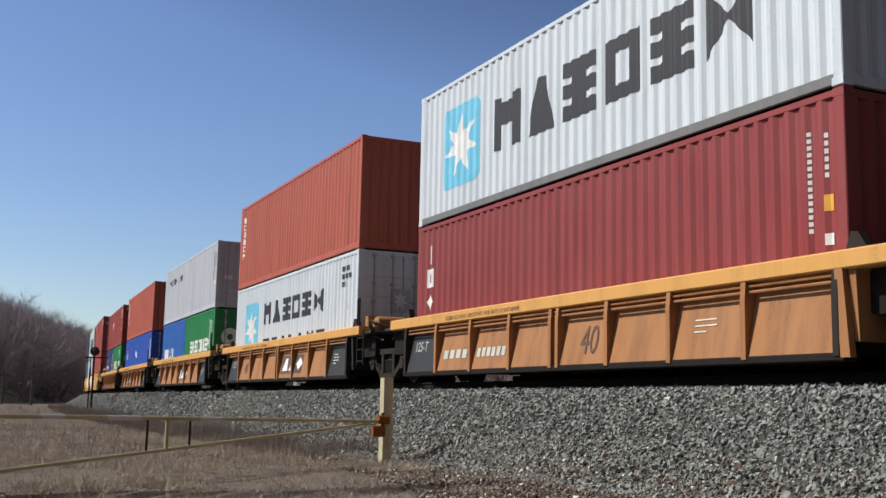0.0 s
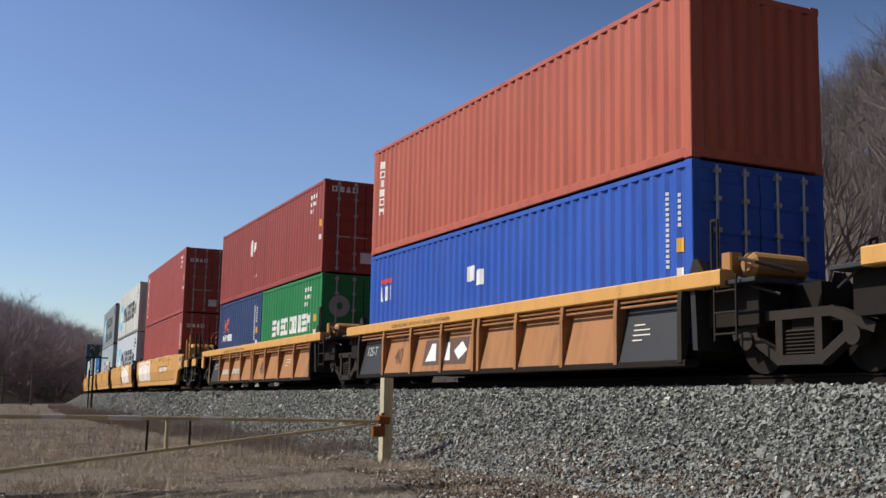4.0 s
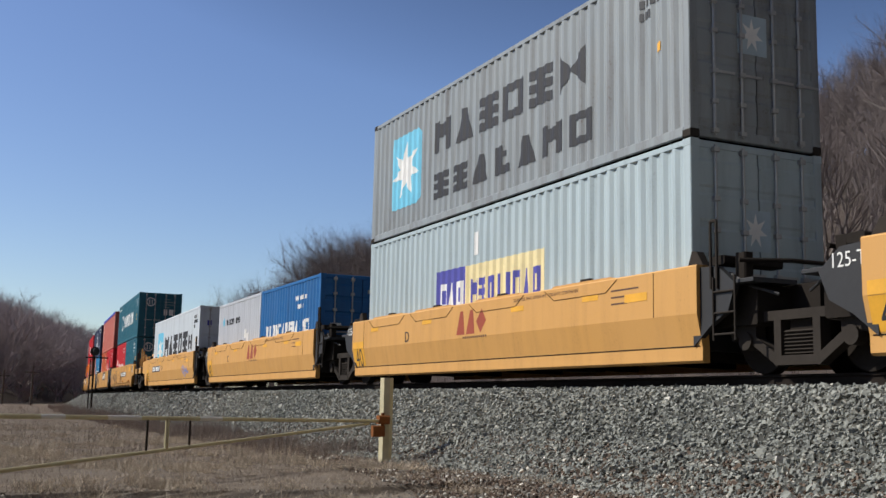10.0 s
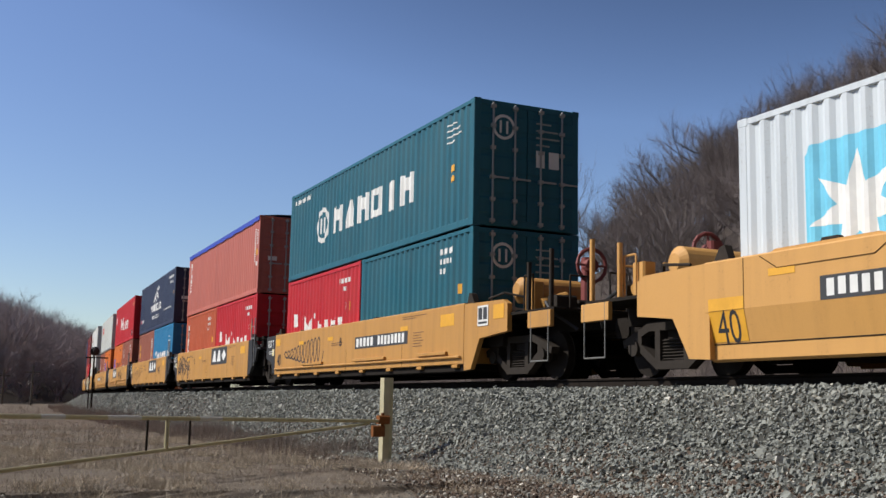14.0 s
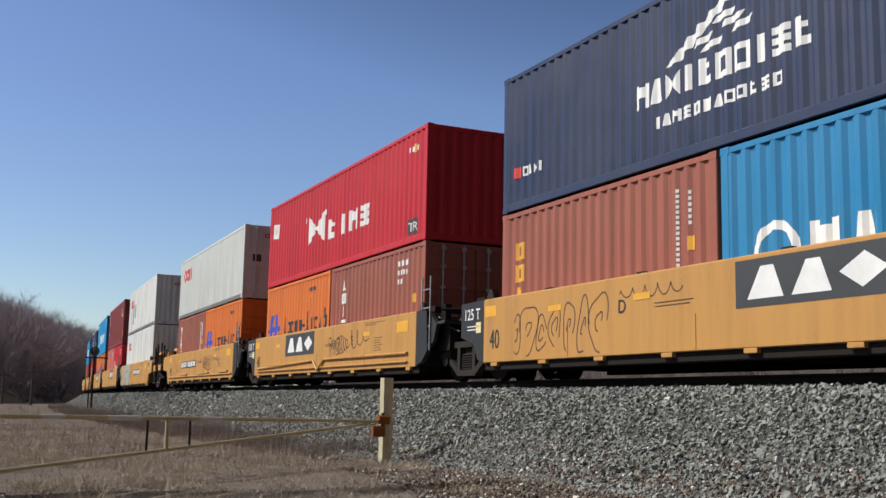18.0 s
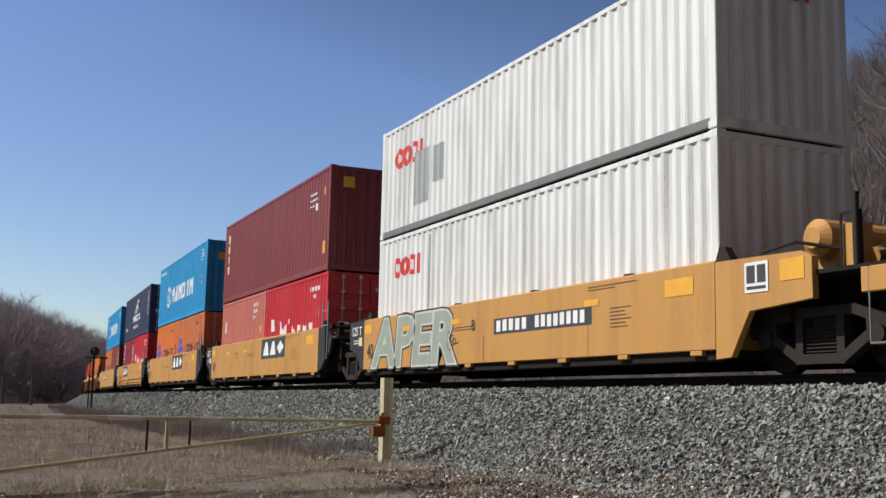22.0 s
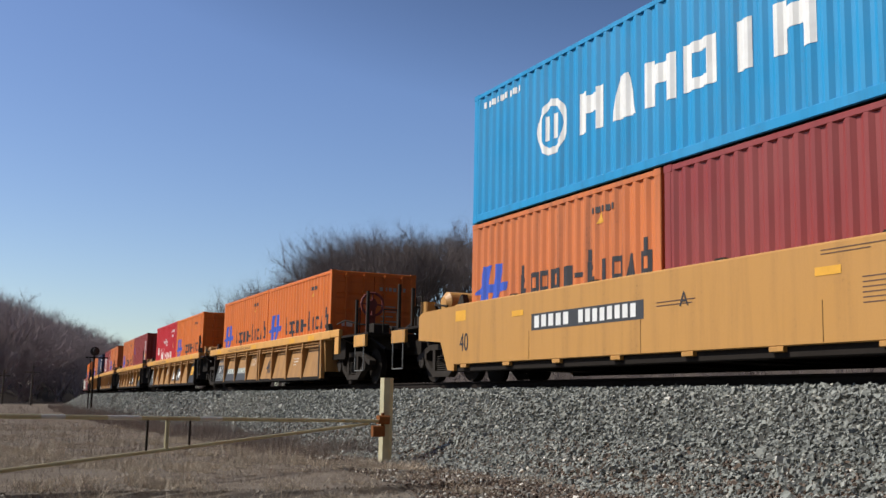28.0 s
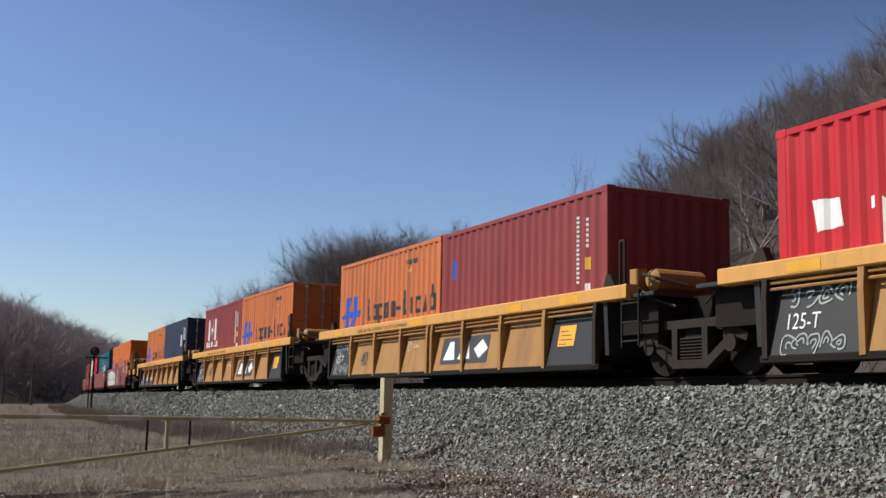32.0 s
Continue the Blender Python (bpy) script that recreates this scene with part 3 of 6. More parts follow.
def shipping_container(colour, length, height, label, marks=(), doors=True, group="containers on the train", end_marks=(), dark_frame=False):
    mat = PAINT[colour]
    key = f"/{length}/{height}"
    box = tagged(new("shipping_container"), label, "shipping container", group)
    for s, n in ((-1, "near"), (1, "far")):
        part("side_panel", shared("side_panel" + key + n, lambda: side_wall(length, height, s)), mat, box)
    part("end_panel", shared("end_panel" + key, lambda: end_wall(length, height, 1)), mat, box)
    part("roof_panel", shared("roof_panel" + key, lambda: roof(length, height)), mat, box)
    part("floor", shared("floor" + key, lambda: Shape().box(-1.18, 1.18, -length / 2 + .05, length / 2 - .05, 0.06, 0.15)), GRIME, box)
    if doors:
        for s in (-1, 1):
            leaf = part("door", shared(f"door{key}/{s}", lambda: door_leaf(height, s)), mat, box, m=pose(0, -length / 2 + 0.05, 0))
            for x in (0.30, 0.80):
                part("locking_bar", shared("locking_bar" + key, lambda: lock_bar(height)), mat if colour in ("white", "bone", "worn_white", "orange") else STEEL, leaf, m=pose(s * x, 0, 0))
    else:
        part("end_panel", shared("front_panel" + key, lambda: end_wall(length, height, -1)), mat, box)
    for sx in (-1, 1):
        part("top_rail", shared(f"top_rail{key}/{sx}", lambda: Shape().cbox(sx * HALF - (0.07 if sx > 0 else -0.005), sx * HALF + (0.07 if sx < 0 else -0.005), -length / 2 + .16, length / 2 - .16, height - 0.10, height - 0.012, 0.01)), mat, box)
        part("bottom_rail", shared(f"bottom_rail{key}/{sx}", lambda: Shape().cbox(sx * HALF - (0.06 if sx > 0 else -0.005), sx * HALF + (0.06 if sx < 0 else -0.005), -length / 2 + .16, length / 2 - .16, 0.02, 0.165, 0.01)), PAINT["rail_grey"] if colour in ("pale_grey", "bone", "white", "worn_white") else mat, box)
        for sy in (-1, 1):
            part("corner_post", shared("corner_post" + key, lambda: Shape().cbox(-0.075, 0.075, -0.08, 0.08, 0.1, height - 0.1, 0.012)), mat, box, m=pose(sx * (HALF - 0.078), sy * (length / 2 - 0.082), 0))
            for z in (0, height - 0.118):
                part("corner_casting", shared("corner_casting", casting), CAST if dark_frame else mat, box, m=pose(sx * (HALF - 0.081), sy * (length / 2 - 0.089), z))
    for sy in (-1, 1):
        part("header", shared("header" + key, lambda: Shape().cbox(-1.07, 1.07, -0.05, 0.05, height - 0.12, height - 0.012, 0.01)), mat, box, m=pose(0, sy * (length / 2 - 0.06), 0))
        part("threshold", shared("threshold" + key, lambda: Shape().cbox(-1.07, 1.07, -0.05, 0.05, 0.02, 0.17, 0.01)), mat, box, m=pose(0, sy * (length / 2 - 0.06), 0))
    f = folds_of(length)
    us, ds = [a for a, _ in f], [b for _, b in f]

    def at(u, v, lift=0.004):
        return (-HALF + float(np.interp(u, us, ds)) - lift, length / 2 - u, v)
    cuts = [0] + us + [length]
    for i, (name, ink, polys) in enumerate(marks):
        mark(name, ink, polys, box, lambda p, k=i: decal(p, lambda u, v: at(u, v, 0.004 + 0.0012 * k), cuts))
    for i, (name, ink, polys) in enumerate(end_marks):
        mark(name, ink, polys, box, lambda p, k=i: decal(p, lambda u, v: (u, -length / 2 - 0.004 - 0.001 * k, v)))
    return box


STD, HIGH, L40, L20 = 2.591, 2.896, 12.192, 6.058


def codes(length, height, ink="white", tall=True, extra=()):
    """Number bars at a wall's right end and small stickers."""
    u = length - (0.62 if length > 8 else 0.9)
    if tall:
        polys = bars(u, height * 0.42, 0.05, height * 0.44, 15, 2, True) + bars(u + .28, height * 0.64, 0.045, height * 0.2, 6, 2, True)
    else:
        polys = bars(u - .6, height - 0.42, 0.62, 0.12, 5) + bars(u - .6, height - 0.62, 0.5, 0.11, 5) + bars(u - .6, height - 0.82, 0.3, 0.11, 3)
    return [("number_marking", ink, polys), ("sticker", "yellow", rect(u + .26, height * 0.50, 0.12, 0.2)), ("sticker", "white", rect(u + .26, height * 0.36, 0.11, 0.14)), *extra]


def star_panel(u, v, w, h):
    c = 0.12
    o = [[(u + c, v), (u + w - c, v), (u + w, v + c), (u + w, v + h - c), (u + w - c, v + h), (u + c, v + h), (u, v + h - c), (u, v + c)]]
    return [("logo_panel", "sky", o), ("logo", "white", star(u + w / 2, v + h / 2, w * 0.47, h * 0.40))]


def ship_line(h, second=False, worn=False):
    """Star panel and a long row of black blocks."""
    m = star_panel(1.15, 0.60, 1.65, h - 1.2)
    if second:
        m += [("brand_block", "black", blocks(3.55, 1.5, 6.1, 0.68, "mwsqsp") + blocks(3.55, 0.5, 6.3, 0.55, "sswhwmq"))]
    else:
        m += [("brand_block", "black", blocks(3.45, 0.98, 7.5, 1.02, "mwsqsp"))]
    return m + [("number_marking", "dark" if not worn else "grey", bars(11.0, h - 0.46, 0.6, 0.13, 4) + bars(11.0, h - 0.66, 0.66, 0.13, 5) + bars(11.0, h - 0.86, 0.3, 0.13, 3)), ("sticker", "yellow", rect(11.4, h * .5, .12, .14))]


def flag_line(length, h):
    """Small flag, a big block and short blocks in white."""
    if length > 8:
        return [("logo", "white", [[(0.28, 1.55), (1.0, 1.48), (1.06, 1.92), (0.34, 2.0)]]), ("logo", "red", ring(.68, 1.74, .1, .05, 10)),
                ("brand_block", "white", blocks(3.95, 0.85, 1.5, 0.88, "p", 0.0, 0.08) + blocks(5.66, 0.84, 3.3, 0.53, "hims") + rect(3.7, 1.55, .1, .16) + rect(5.4, 1.55, .1, .16)),
                ("number_marking", "white", bars(11.2, h - .5, .5, .12, 4)), ("sticker", "dark", rect(11.2, 0.22, 0.5, 0.34)),
                ("lettering", "white", letters("TIR", 11.25, 0.28, 0.2)), ("sticker", "yellow", rect(11.5, h - 0.55, 0.1, 0.2))]
    return [("logo", "white", [[(0.55, 1.62), (1.02, 1.58), (1.06, 1.24), (0.62, 1.22)]]),
            ("brand_block", "white", blocks(1.62, 0.78, 0.75, 0.72, "p", 0.0, 0.05) + blocks(2.75, 0.80, 2.2, 0.48, "hims") + rect(1.45, 1.38, .08, .14) + rect(2.45, 1.38, .08, .14)),
            ("number_marking", "white", bars(4.5, h - 0.45, .8, .12, 6) + bars(4.75, h - 0.66, .35, .11, 3)), ("sticker", "white", rect(5.0, 1.45, .1, .18)), ("sticker", "yellow", rect(5.3, 1.4, .1, .24))]


def swift_line(h, ink="black"):
    """Leaning blue twin blades and a low row of dark blocks."""
    blade = [[(0.24, 0.84), (0.56, 0.84), (0.66, 1.20), (0.34, 1.20)], [(0.34, 1.20), (1.36, 1.20), (1.40, 1.36), (0.38, 1.36)], [(0.38, 1.36), (0.70, 1.36), (0.80, 1.72), (0.48, 1.72)],
             [(0.74, 0.84), (1.0, 0.84), (1.10, 1.20), (0.84, 1.20)], [(0.86, 1.36), (1.12, 1.36), (1.22, 1.72), (0.96, 1.72)], [(0.08, 1.20), (0.34, 1.20), (0.38, 1.36)]]
    return [("logo", "blue", blade), ("brand_block", ink, blocks(1.88, 1.06, 4.0, 0.36, "hqqqb-hiqwq", 0, 0.24) + rect(1.92, 1.423, .1, .17) + rect(4.10, 1.423, .1, .19) + rect(5.62, 1.423, .1, .19) + rect(2.62, .90, .09, .157) + rect(3.36, .90, .09, .157)),
            ("sticker", "yellow", [[(4.35, 2.0), (4.58, 2.0), (4.48, 2.2)]]), ("number_marking", "dark", bars(4.2, h - .42, .7, .1, 5))]


def crescent_line(h, ink="white"):
    return [("logo", ink, ring(2.95, 1.3, 0.5, 0.37) + rect(2.74, 1.08, .13, .44) + rect(3.02, 1.08, .13, .44)),
            ("brand_block", ink, blocks(3.85, 0.95, 5.5, 0.7, "mwmqim")), ("number_marking", ink, bars(0.4, h - 0.36, 1.5, .12, 9)),
            ("number_marking", ink, lines(10.9, h - 0.72, 0.75, 0.5, 4)), ("sticker", "yellow", rect(11.1, h * .48, .2, .14) + rect(11.1, h * .40, .2, .12))]


def sail_line(h, rows=True):
    """A chequered white sail over two rows of white blocks."""
    sail = []
    for r in range(7):
        for c in range(4 - r // 2):
            if (r + c) % 2 == 0 or c == 0:
                u, v = 4.95 + 0.40 * c + 0.22 * r, 1.44 + 0.11 * r
                sail.append([(u, v), (u + .38, v + .03), (u + .46, v + .13), (u + .08, v + .10)])
    return [("logo", "white", sail), ("brand_block", "white", blocks(4.2, 0.97, 3.7, 0.38, "mwp hqqish"[:10].replace(" ", "i"), 0.0, 0.14)),
            ("brand_block", "white", blocks(4.64, 0.58, 2.75, 0.18, "iwmsqbwqqhsq")), ("brand_block", "white", blocks(0.75, 0.6, 0.7, 0.18, "qwpi")), ("logo", "red", rect(0.35, .6, .3, .2)),
            ("number_marking", "white", bars(10.0, h - .40, 1.6, .12, 15, 3) + bars(10.6, h - .64, .45, .11, 5, 5) + bars(11.3, h - .66, .28, .11, 3, 6) + bars(9.0, .78, 2.2, .07, 20, 7) if rows
             else bars(11.30, 1.0, .05, 1.3, 15, 3, True) + bars(11.62, 1.72, .045, .55, 7, 3, True)), ("sticker", "yellow", rect(11.75, 1.35, .08, .16))]


def round_line(h, u=0.55, v=None, s=1.0):
    """Short round red blocks."""
    v = h - 1.0 if v is None else v
    return [("brand_block", "red", ring(u + .24 * s, v + .26 * s, .27 * s, .12 * s) + ring(u + .74 * s, v + .26 * s, .27 * s, .12 * s) + blocks(u + 1.04 * s, v, 0.8 * s, 0.52 * s, "qi"))]


def upright(length, h, code, ink="white", u=0.42, w=0.24):
    return [("brand_block", ink, stack(u, h * 0.36, w, h * 0.52, code))]


# ---------------------------------------------------------------- well cars
SIDE = 1.47           # outer face of a car's side
AXLE, TRUCK = 0.889, 0.42


def wheelset():
    sh = Shape().tube((-0.9, 0, 0), (0.9, 0, 0), 0.07, k=10)
    for s in (-1, 1):
        sh.tube((s * 0.69, 0, 0), (s * 0.705, 0, 0), 0.445, k=28)
        sh.tube((s * 0.705, 0, 0), (s * 0.82, 0, 0), 0.418, 0.412, 28)
        sh.tube((s * 0.82, 0, 0), (s * 0.835, 0, 0), 0.36, 0.20, 28)
        sh.tube((s * 0.835, 0, 0), (s * 0.93, 0, 0), 0.11, k=12)
        for i in range(3):
            a = math.tau * i / 3
            sh.tube((s * 0.93, 0.06 * math.cos(a), 0.06 * math.sin(a)), (s * 0.945, 0.06 * math.cos(a), 0.06 * math.sin(a)), 0.018, k=6)
    return sh


def truck_frame(s):
    """A cast side frame: sloping top member, tension member, pedestal ends."""
    x0, x1 = sorted((s * 0.93, s * 1.09))
    sh = Shape()
    for a, b in (((-1.15, .50), (-0.55, .72)), ((-0.55, .72), (0.55, .72)), ((0.55, .72), (1.15, .50)), ((-0.85, .48), (-0.35, .16)), ((-0.35, .16), (0.35, .16)), ((0.35, .16), (0.85, .48)),
                 ((-0.33, .18), (-0.33, .70)), ((0.33, .18), (0.33, .70))):
        d = Vector((b[0] - a[0], b[1] - a[1])).normalized()
        o = Vector((-d.y, d.x)) * 0.06
        e = d * 0.04
        sh.extrude([(a[0] - e.x - o.x, a[1] - e.y - o.y), (b[0] + e.x - o.x, b[1] + e.y - o.y), (b[0] + e.x + o.x, b[1] + e.y + o.y), (a[0] - e.x + o.x, a[1] - e.y + o.y)], "x", x0, x1)
    for c in (-AXLE, AXLE):
        sh.cbox(x0, x1, c - 0.17, c + 0.17, 0.46, 0.60, 0.02)
        sh.tube((s * 0.95, c, TRUCK), (s * 1.13, c, TRUCK), 0.12, k=12)
    return sh


def spring(s):
    o = []
    for i in range(7):
        o += [(s * 1.075, 0.24 + i * 0.045), (s * 1.035, 0.262 + i * 0.045)]
    return Shape().extrude(o + [(s * 0.95, 0.54), (s * 0.95, 0.24)], "y", -0.24, 0.24)


def truck(car, y):
    t = part("truck", shared("truck", lambda: Shape().cbox(-1.0, 1.0, -0.2, 0.2, 0.42, 0.68, 0.03).cbox(-0.3, 0.3, -0.3, 0.3, 0.66, 0.8, 0.03)), GRIME, car, m=pose(0, y, 0))
    for s in (-1, 1):
        part("side_frame", shared(f"side_frame/{s}", lambda: truck_frame(s)), CAST, t)
        part("spring", shared(f"spring/{s}", lambda: spring(s)), CAST, t)
    for k, c in enumerate((-AXLE, AXLE)):
        w = part("wheelset", shared("wheelset", wheelset), GRIME, t, m=pose(0, c, TRUCK))
        WHEELS[k].append(w)
    return t


WHEELS = ([], [])


def ladder(x, y, z0, z1, w=0.42, rungs=4):
    sh = Shape()
    for o in (0, w):
        sh.tube((x, y + o, z0), (x, y + o, z1), 0.018, k=6)
    for i in range(rungs):
        z = z0 + (z1 - z0) * (i + 0.3) / rungs
        sh.tube((x, y, z), (x, y + w, z), 0.014, k=6)
    return sh


def end_gear(car, s, outer, body, deck_mat, z_top, tall):
    """The end platform of a well, over its truck; s: -1 towards the car ahead."""
    e = 6.25
    reach = 9.45 if outer else 7.85
    part("end_sill", Shape().extrude([(s * e, 0.30), (s * e, 1.08), (s * (e + .5), 1.16), (s * reach, 1.16), (s * reach, 0.82), (s * (e + .75), 0.82), (s * (e + .35), 0.30)], "x", -0.62, 0.62), GRIME, car)
    part("bulkhead", Shape().extrude([(-1.36, 0.32), (1.36, 0.32), (1.40, z_top - .12), (-1.40, z_top - .12)], "y", *sorted((s * e, s * (e + 0.1)))), body if outer else BLACK, car)
    for sx in (-1, 1):
        x = sorted((sx * 0.66, sx * 1.38))
        if not outer:
            part("deck", Shape().cbox(*x, *sorted((s * (e + .1), s * (e + 1.25))), 1.14, 1.20, 0.01), BLACK, car, "open grating end deck")
        if body not in (RUSTED_TAN, DULL_TAN) and not outer:
            part("gusset", Shape().extrude([(s * (e + .1), 0.36), (s * (e + .1), z_top - .03), (s * (e + .62), z_top - .06), (s * (e + .95), 1.14), (s * (e + .80), 0.80), (s * (e + .45), 0.62)], "x", *sorted((sx * 1.33, sx * 1.41))), body if outer else BLACK, car)
        lx = sx * 1.43
        if s < 0 and not outer:
            part("ladder", ladder(lx, s * (e + (0.45 if tall else 0.75)) - 0.21, 0.42 if not tall else .62, 1.25 if not tall else 2.15, 0.42, 3 if not tall else 4), STEEL if tall else CAST, car)
            if not tall and not outer:
                part("handrail", Shape().path([(lx, s * (e + .5), 1.1), (lx, s * (e + .5), 2.0), (lx, s * (e + .62), 2.0), (lx, s * (e + .62), 1.1)], .022), CAST, car)
        part("corner_guide", Shape().extrude([(s * (e - .1), z_top - .02), (s * (e + .25), z_top - .02), (s * (e + .1), z_top + .2), (s * e, z_top + .22)], "x", *sorted((sx * 1.22, sx * 1.34))), CAST, car)
    # Added dark block stands in for the shaded void around sill and bolster.
    part("end_body", Shape().cbox(-1.18, 1.18, *sorted((s * (e + .1), s * (e + 1.1))), .62, 1.13, .03), GRIME, car)
    if not outer and body in (RUSTED_TAN, DULL_TAN) and s < 0:
        gear = part("brake_cylinder", Shape().tube((-1.05, -7.05, 1.42), (-.2, -7.05, 1.42), .17, k=14).tube((-1.12, -7.05, 1.42), (-1.05, -7.05, 1.42), .1, .17, 14).cbox(-1.2, -1.0, -6.85, -6.65, 1.16, 1.6, .02), DULL_TAN, car, "tan brake cylinder")
        part("brake_rod", Shape().path([(-1.2, -7.0, 1.5), (-1.25, -7.4, 1.4), (-.9, -7.7, 1.28)], .025), CAST, gear)
    if not outer and body not in (RUSTED_TAN, DULL_TAN):
        part("end_rack", Shape().cbox(-1.3, -.3, *sorted((s * (e + .35), s * (e + .62))), z_top - .02, z_top + .10, .02).cbox(-1.2, -1.05, *sorted((s * (e + .7), s * (e + .9))), 1.18, z_top + .12, .02).path([(-1.3, s * (e + .9), z_top), (-.6, s * (e + 1.1), z_top + .02), (.4, s * (e + 1.1), z_top + .02)], .03), GRIME, car)
    part("hose", Shape().path([(-1.1, s * (e + .25), 1.2), (-1.2, s * (e + .6), 1.32), (-1.22, s * (e + 1.0), 1.12), (-1.1, s * (e + 1.4), 0.98)], 0.02), BLACK, car)
    if outer:
        for sx in (-1, 1):
            x, cut = sorted((sx * 1.37, sx * 1.465)), .25 if tall else 0
            if body not in (RUSTED_TAN, DULL_TAN):
                part("end_sheet", Shape().extrude([(s * (6.31 if tall else 6.42), .18), (s * (6.31 if tall else 6.42), z_top - .01), (s * 7.85, z_top - .04), (s * 8.02, z_top - .12), (s * 8.02, .84), (s * (7.2 - cut), .76), (s * (6.85 - cut), .2)], "x", *x), body, car)
            else:
                part("chord_end", Shape().cbox(*x, *sorted((s * 6.96, s * 7.62)), z_top - .2, z_top - .005, .02), deck_mat, car, "orange chord end over the truck")
                part("end_stirrup", Shape().cbox(*sorted((sx * 1.40, sx * 1.47)), *sorted((s * 7.32, s * 7.62)), z_top - .62, z_top - .2, .012), deck_mat, car)
                part("brace", Shape().extrude([(s * 6.16, .14), (s * 6.30, .14), (s * 6.22, z_top - .2), (s * 6.10, z_top - .2)], "x", *x), body, car)
            post_mat = CAST if body in (RUSTED_TAN, DULL_TAN, OCHRE) else deck_mat
            part("step_frame", Shape().path([(sx * 1.46, s * 8.85, 1.12), (sx * 1.46, s * 8.85, .28), (sx * 1.46, s * 9.42, .28), (sx * 1.46, s * 9.42, 1.12)], .013), PAINT["rail_grey"], car)
            part("step_box", Shape().cbox(*sorted((sx * 1.40, sx * 1.47)), *sorted((s * 8.75, s * 9.5)), .84, 1.12, .01), deck_mat, car)
            for yy, top in ((8.6, 2.0), (9.35, 2.15)):
                part("stanchion", Shape().cbox(sx * 1.36 - .035, sx * 1.36 + .035, s * yy - .035, s * yy + .035, 1.18, top, .012), post_mat, car)
        part("deck", Shape().cbox(-1.40, 1.40, *sorted((s * 6.9, s * 9.5)), 1.12, 1.17, 0.01), GRIME, car, "dark grated end platform")
        if s < 0 and body not in (RUSTED_TAN, DULL_TAN):
            put = pose(0, .55 if tall else 0, 0)
            part("placard", Shape().cbox(-1.476, -1.468, -7.85, -7.43, .98, 1.36, .002), INK["white"], car, "white-framed placard", put)
            if tall:
                part("reflector", Shape().cbox(-1.472, -1.464, -7.9, -7.5, 1.08, 1.34, .002), INK["yellow"], car, "yellow reflector plate")
            for a, b, lo, hi in ((-7.81, -7.66, 1.10, 1.32), (-7.62, -7.47, 1.10, 1.32), (-7.81, -7.47, 1.02, 1.06)):
                part("placard_field", Shape().cbox(-1.480, -1.474, a, b, lo, hi, .002), INK["dark"], car, m=put)
        tank = body not in (RUSTED_TAN, DULL_TAN)
        if tank:
            res = part("air_reservoir", Shape().tube((-1.0, s * 7.65, 1.62), (0.2, s * 7.65, 1.62), 0.24, k=20).tube((-1.09, s * 7.65, 1.62), (-1.0, s * 7.65, 1.62), .13, .24, 20).cbox(-0.85, -0.75, s * 7.65 - .16, s * 7.65 + .16, 1.16, 1.5, .01).cbox(-0.1, 0.0, s * 7.65 - .16, s * 7.65 + .16, 1.16, 1.5, .01), deck_mat, car, "tan air brake reservoir")
            part("brake_valve", Shape().cbox(-1.25, -1.02, s * 8.35 - .2, s * 8.35 + .1, 1.17, 1.68, .03).tube((-1.1, s * 8.6, 1.3), (-.6, s * 8.6, 1.45), .09, k=10), deck_mat, res)
        part("brake_pipe", Shape().path([(-1.3, s * 7.0, 1.5), (-1.3, s * 7.6, 1.56), (-1.0, s * 8.0, 1.45), (-.4, s * 8.3, 1.42), (-.3, s * 8.8, 1.2)], .022), CAST, car)
        part("coupler", Shape().cbox(-0.16, 0.16, *sorted((s * 8.6, s * 9.78)), 0.72, 0.98, 0.04).cbox(-.22, .22, *sorted((s * 9.55, s * 9.93)), 0.68, 1.02, .06), GRIME, car)
        hx, hy = (-.05, 8.55) if tank and s < 0 else (.55, 8.9) if s > 0 else (-.42, 7.15)
        part("hand_brake_wheel", Shape().path([(hx + .3 * math.cos(a), s * hy, 2.05 + .3 * math.sin(a)) for a in [math.tau * i / 14 for i in range(15)]], .035).path([(hx - .3, s * hy, 2.05), (hx + .3, s * hy, 2.05)], .02).path([(hx, s * hy, 1.75), (hx, s * hy, 2.35)], .02).tube((hx, s * (hy + .03), 2.05), (hx, s * (hy - .12), 2.05), .13, k=12).cbox(hx - .1, hx + .12, s * (hy - .14) - .09, s * (hy - .14) + .09, 1.17, 2.2, .03), OXIDE, car, "rust-red hand brake wheel and housing")
        for x0, y0, w, top in ((-1.28, 8.3, .0, 1.8), (-.9, 9.2, .35, 1.75), (-.1, 9.2, .35, 1.85), (.7, 9.2, .35, 1.7)):
            y1 = y0 + (.3 if w == 0 else 0)
            part("handrail", Shape().path([(x0, s * y0, 1.16), (x0, s * y0, top), (x0 + w, s * y1, top), (x0 + w, s * y1, 1.16)], .018), post_mat, car)
        part("brake_box", Shape().cbox(-1.1, -.7, *sorted((s * 8.8, s * 9.1)), 1.16, 1.42, .03), CAST, car)
        part("brake_rod", Shape().tube((-.6, s * 8.95, 1.3), (.5, s * 8.95, 1.3), .07, k=10), CAST, car)
        part("air_hose", Shape().path([(-1.2, s * 8.9, 1.3), (-1.3, s * 9.25, 1.1), (-1.0, s * 9.6, .8)], .03), BLACK, car)
        part("air_hose", Shape().path([(.2, s * 9.2, 1.1), (.1, s * 9.5, .72), (0, s * 9.75, .62)], .035), BLACK, car)
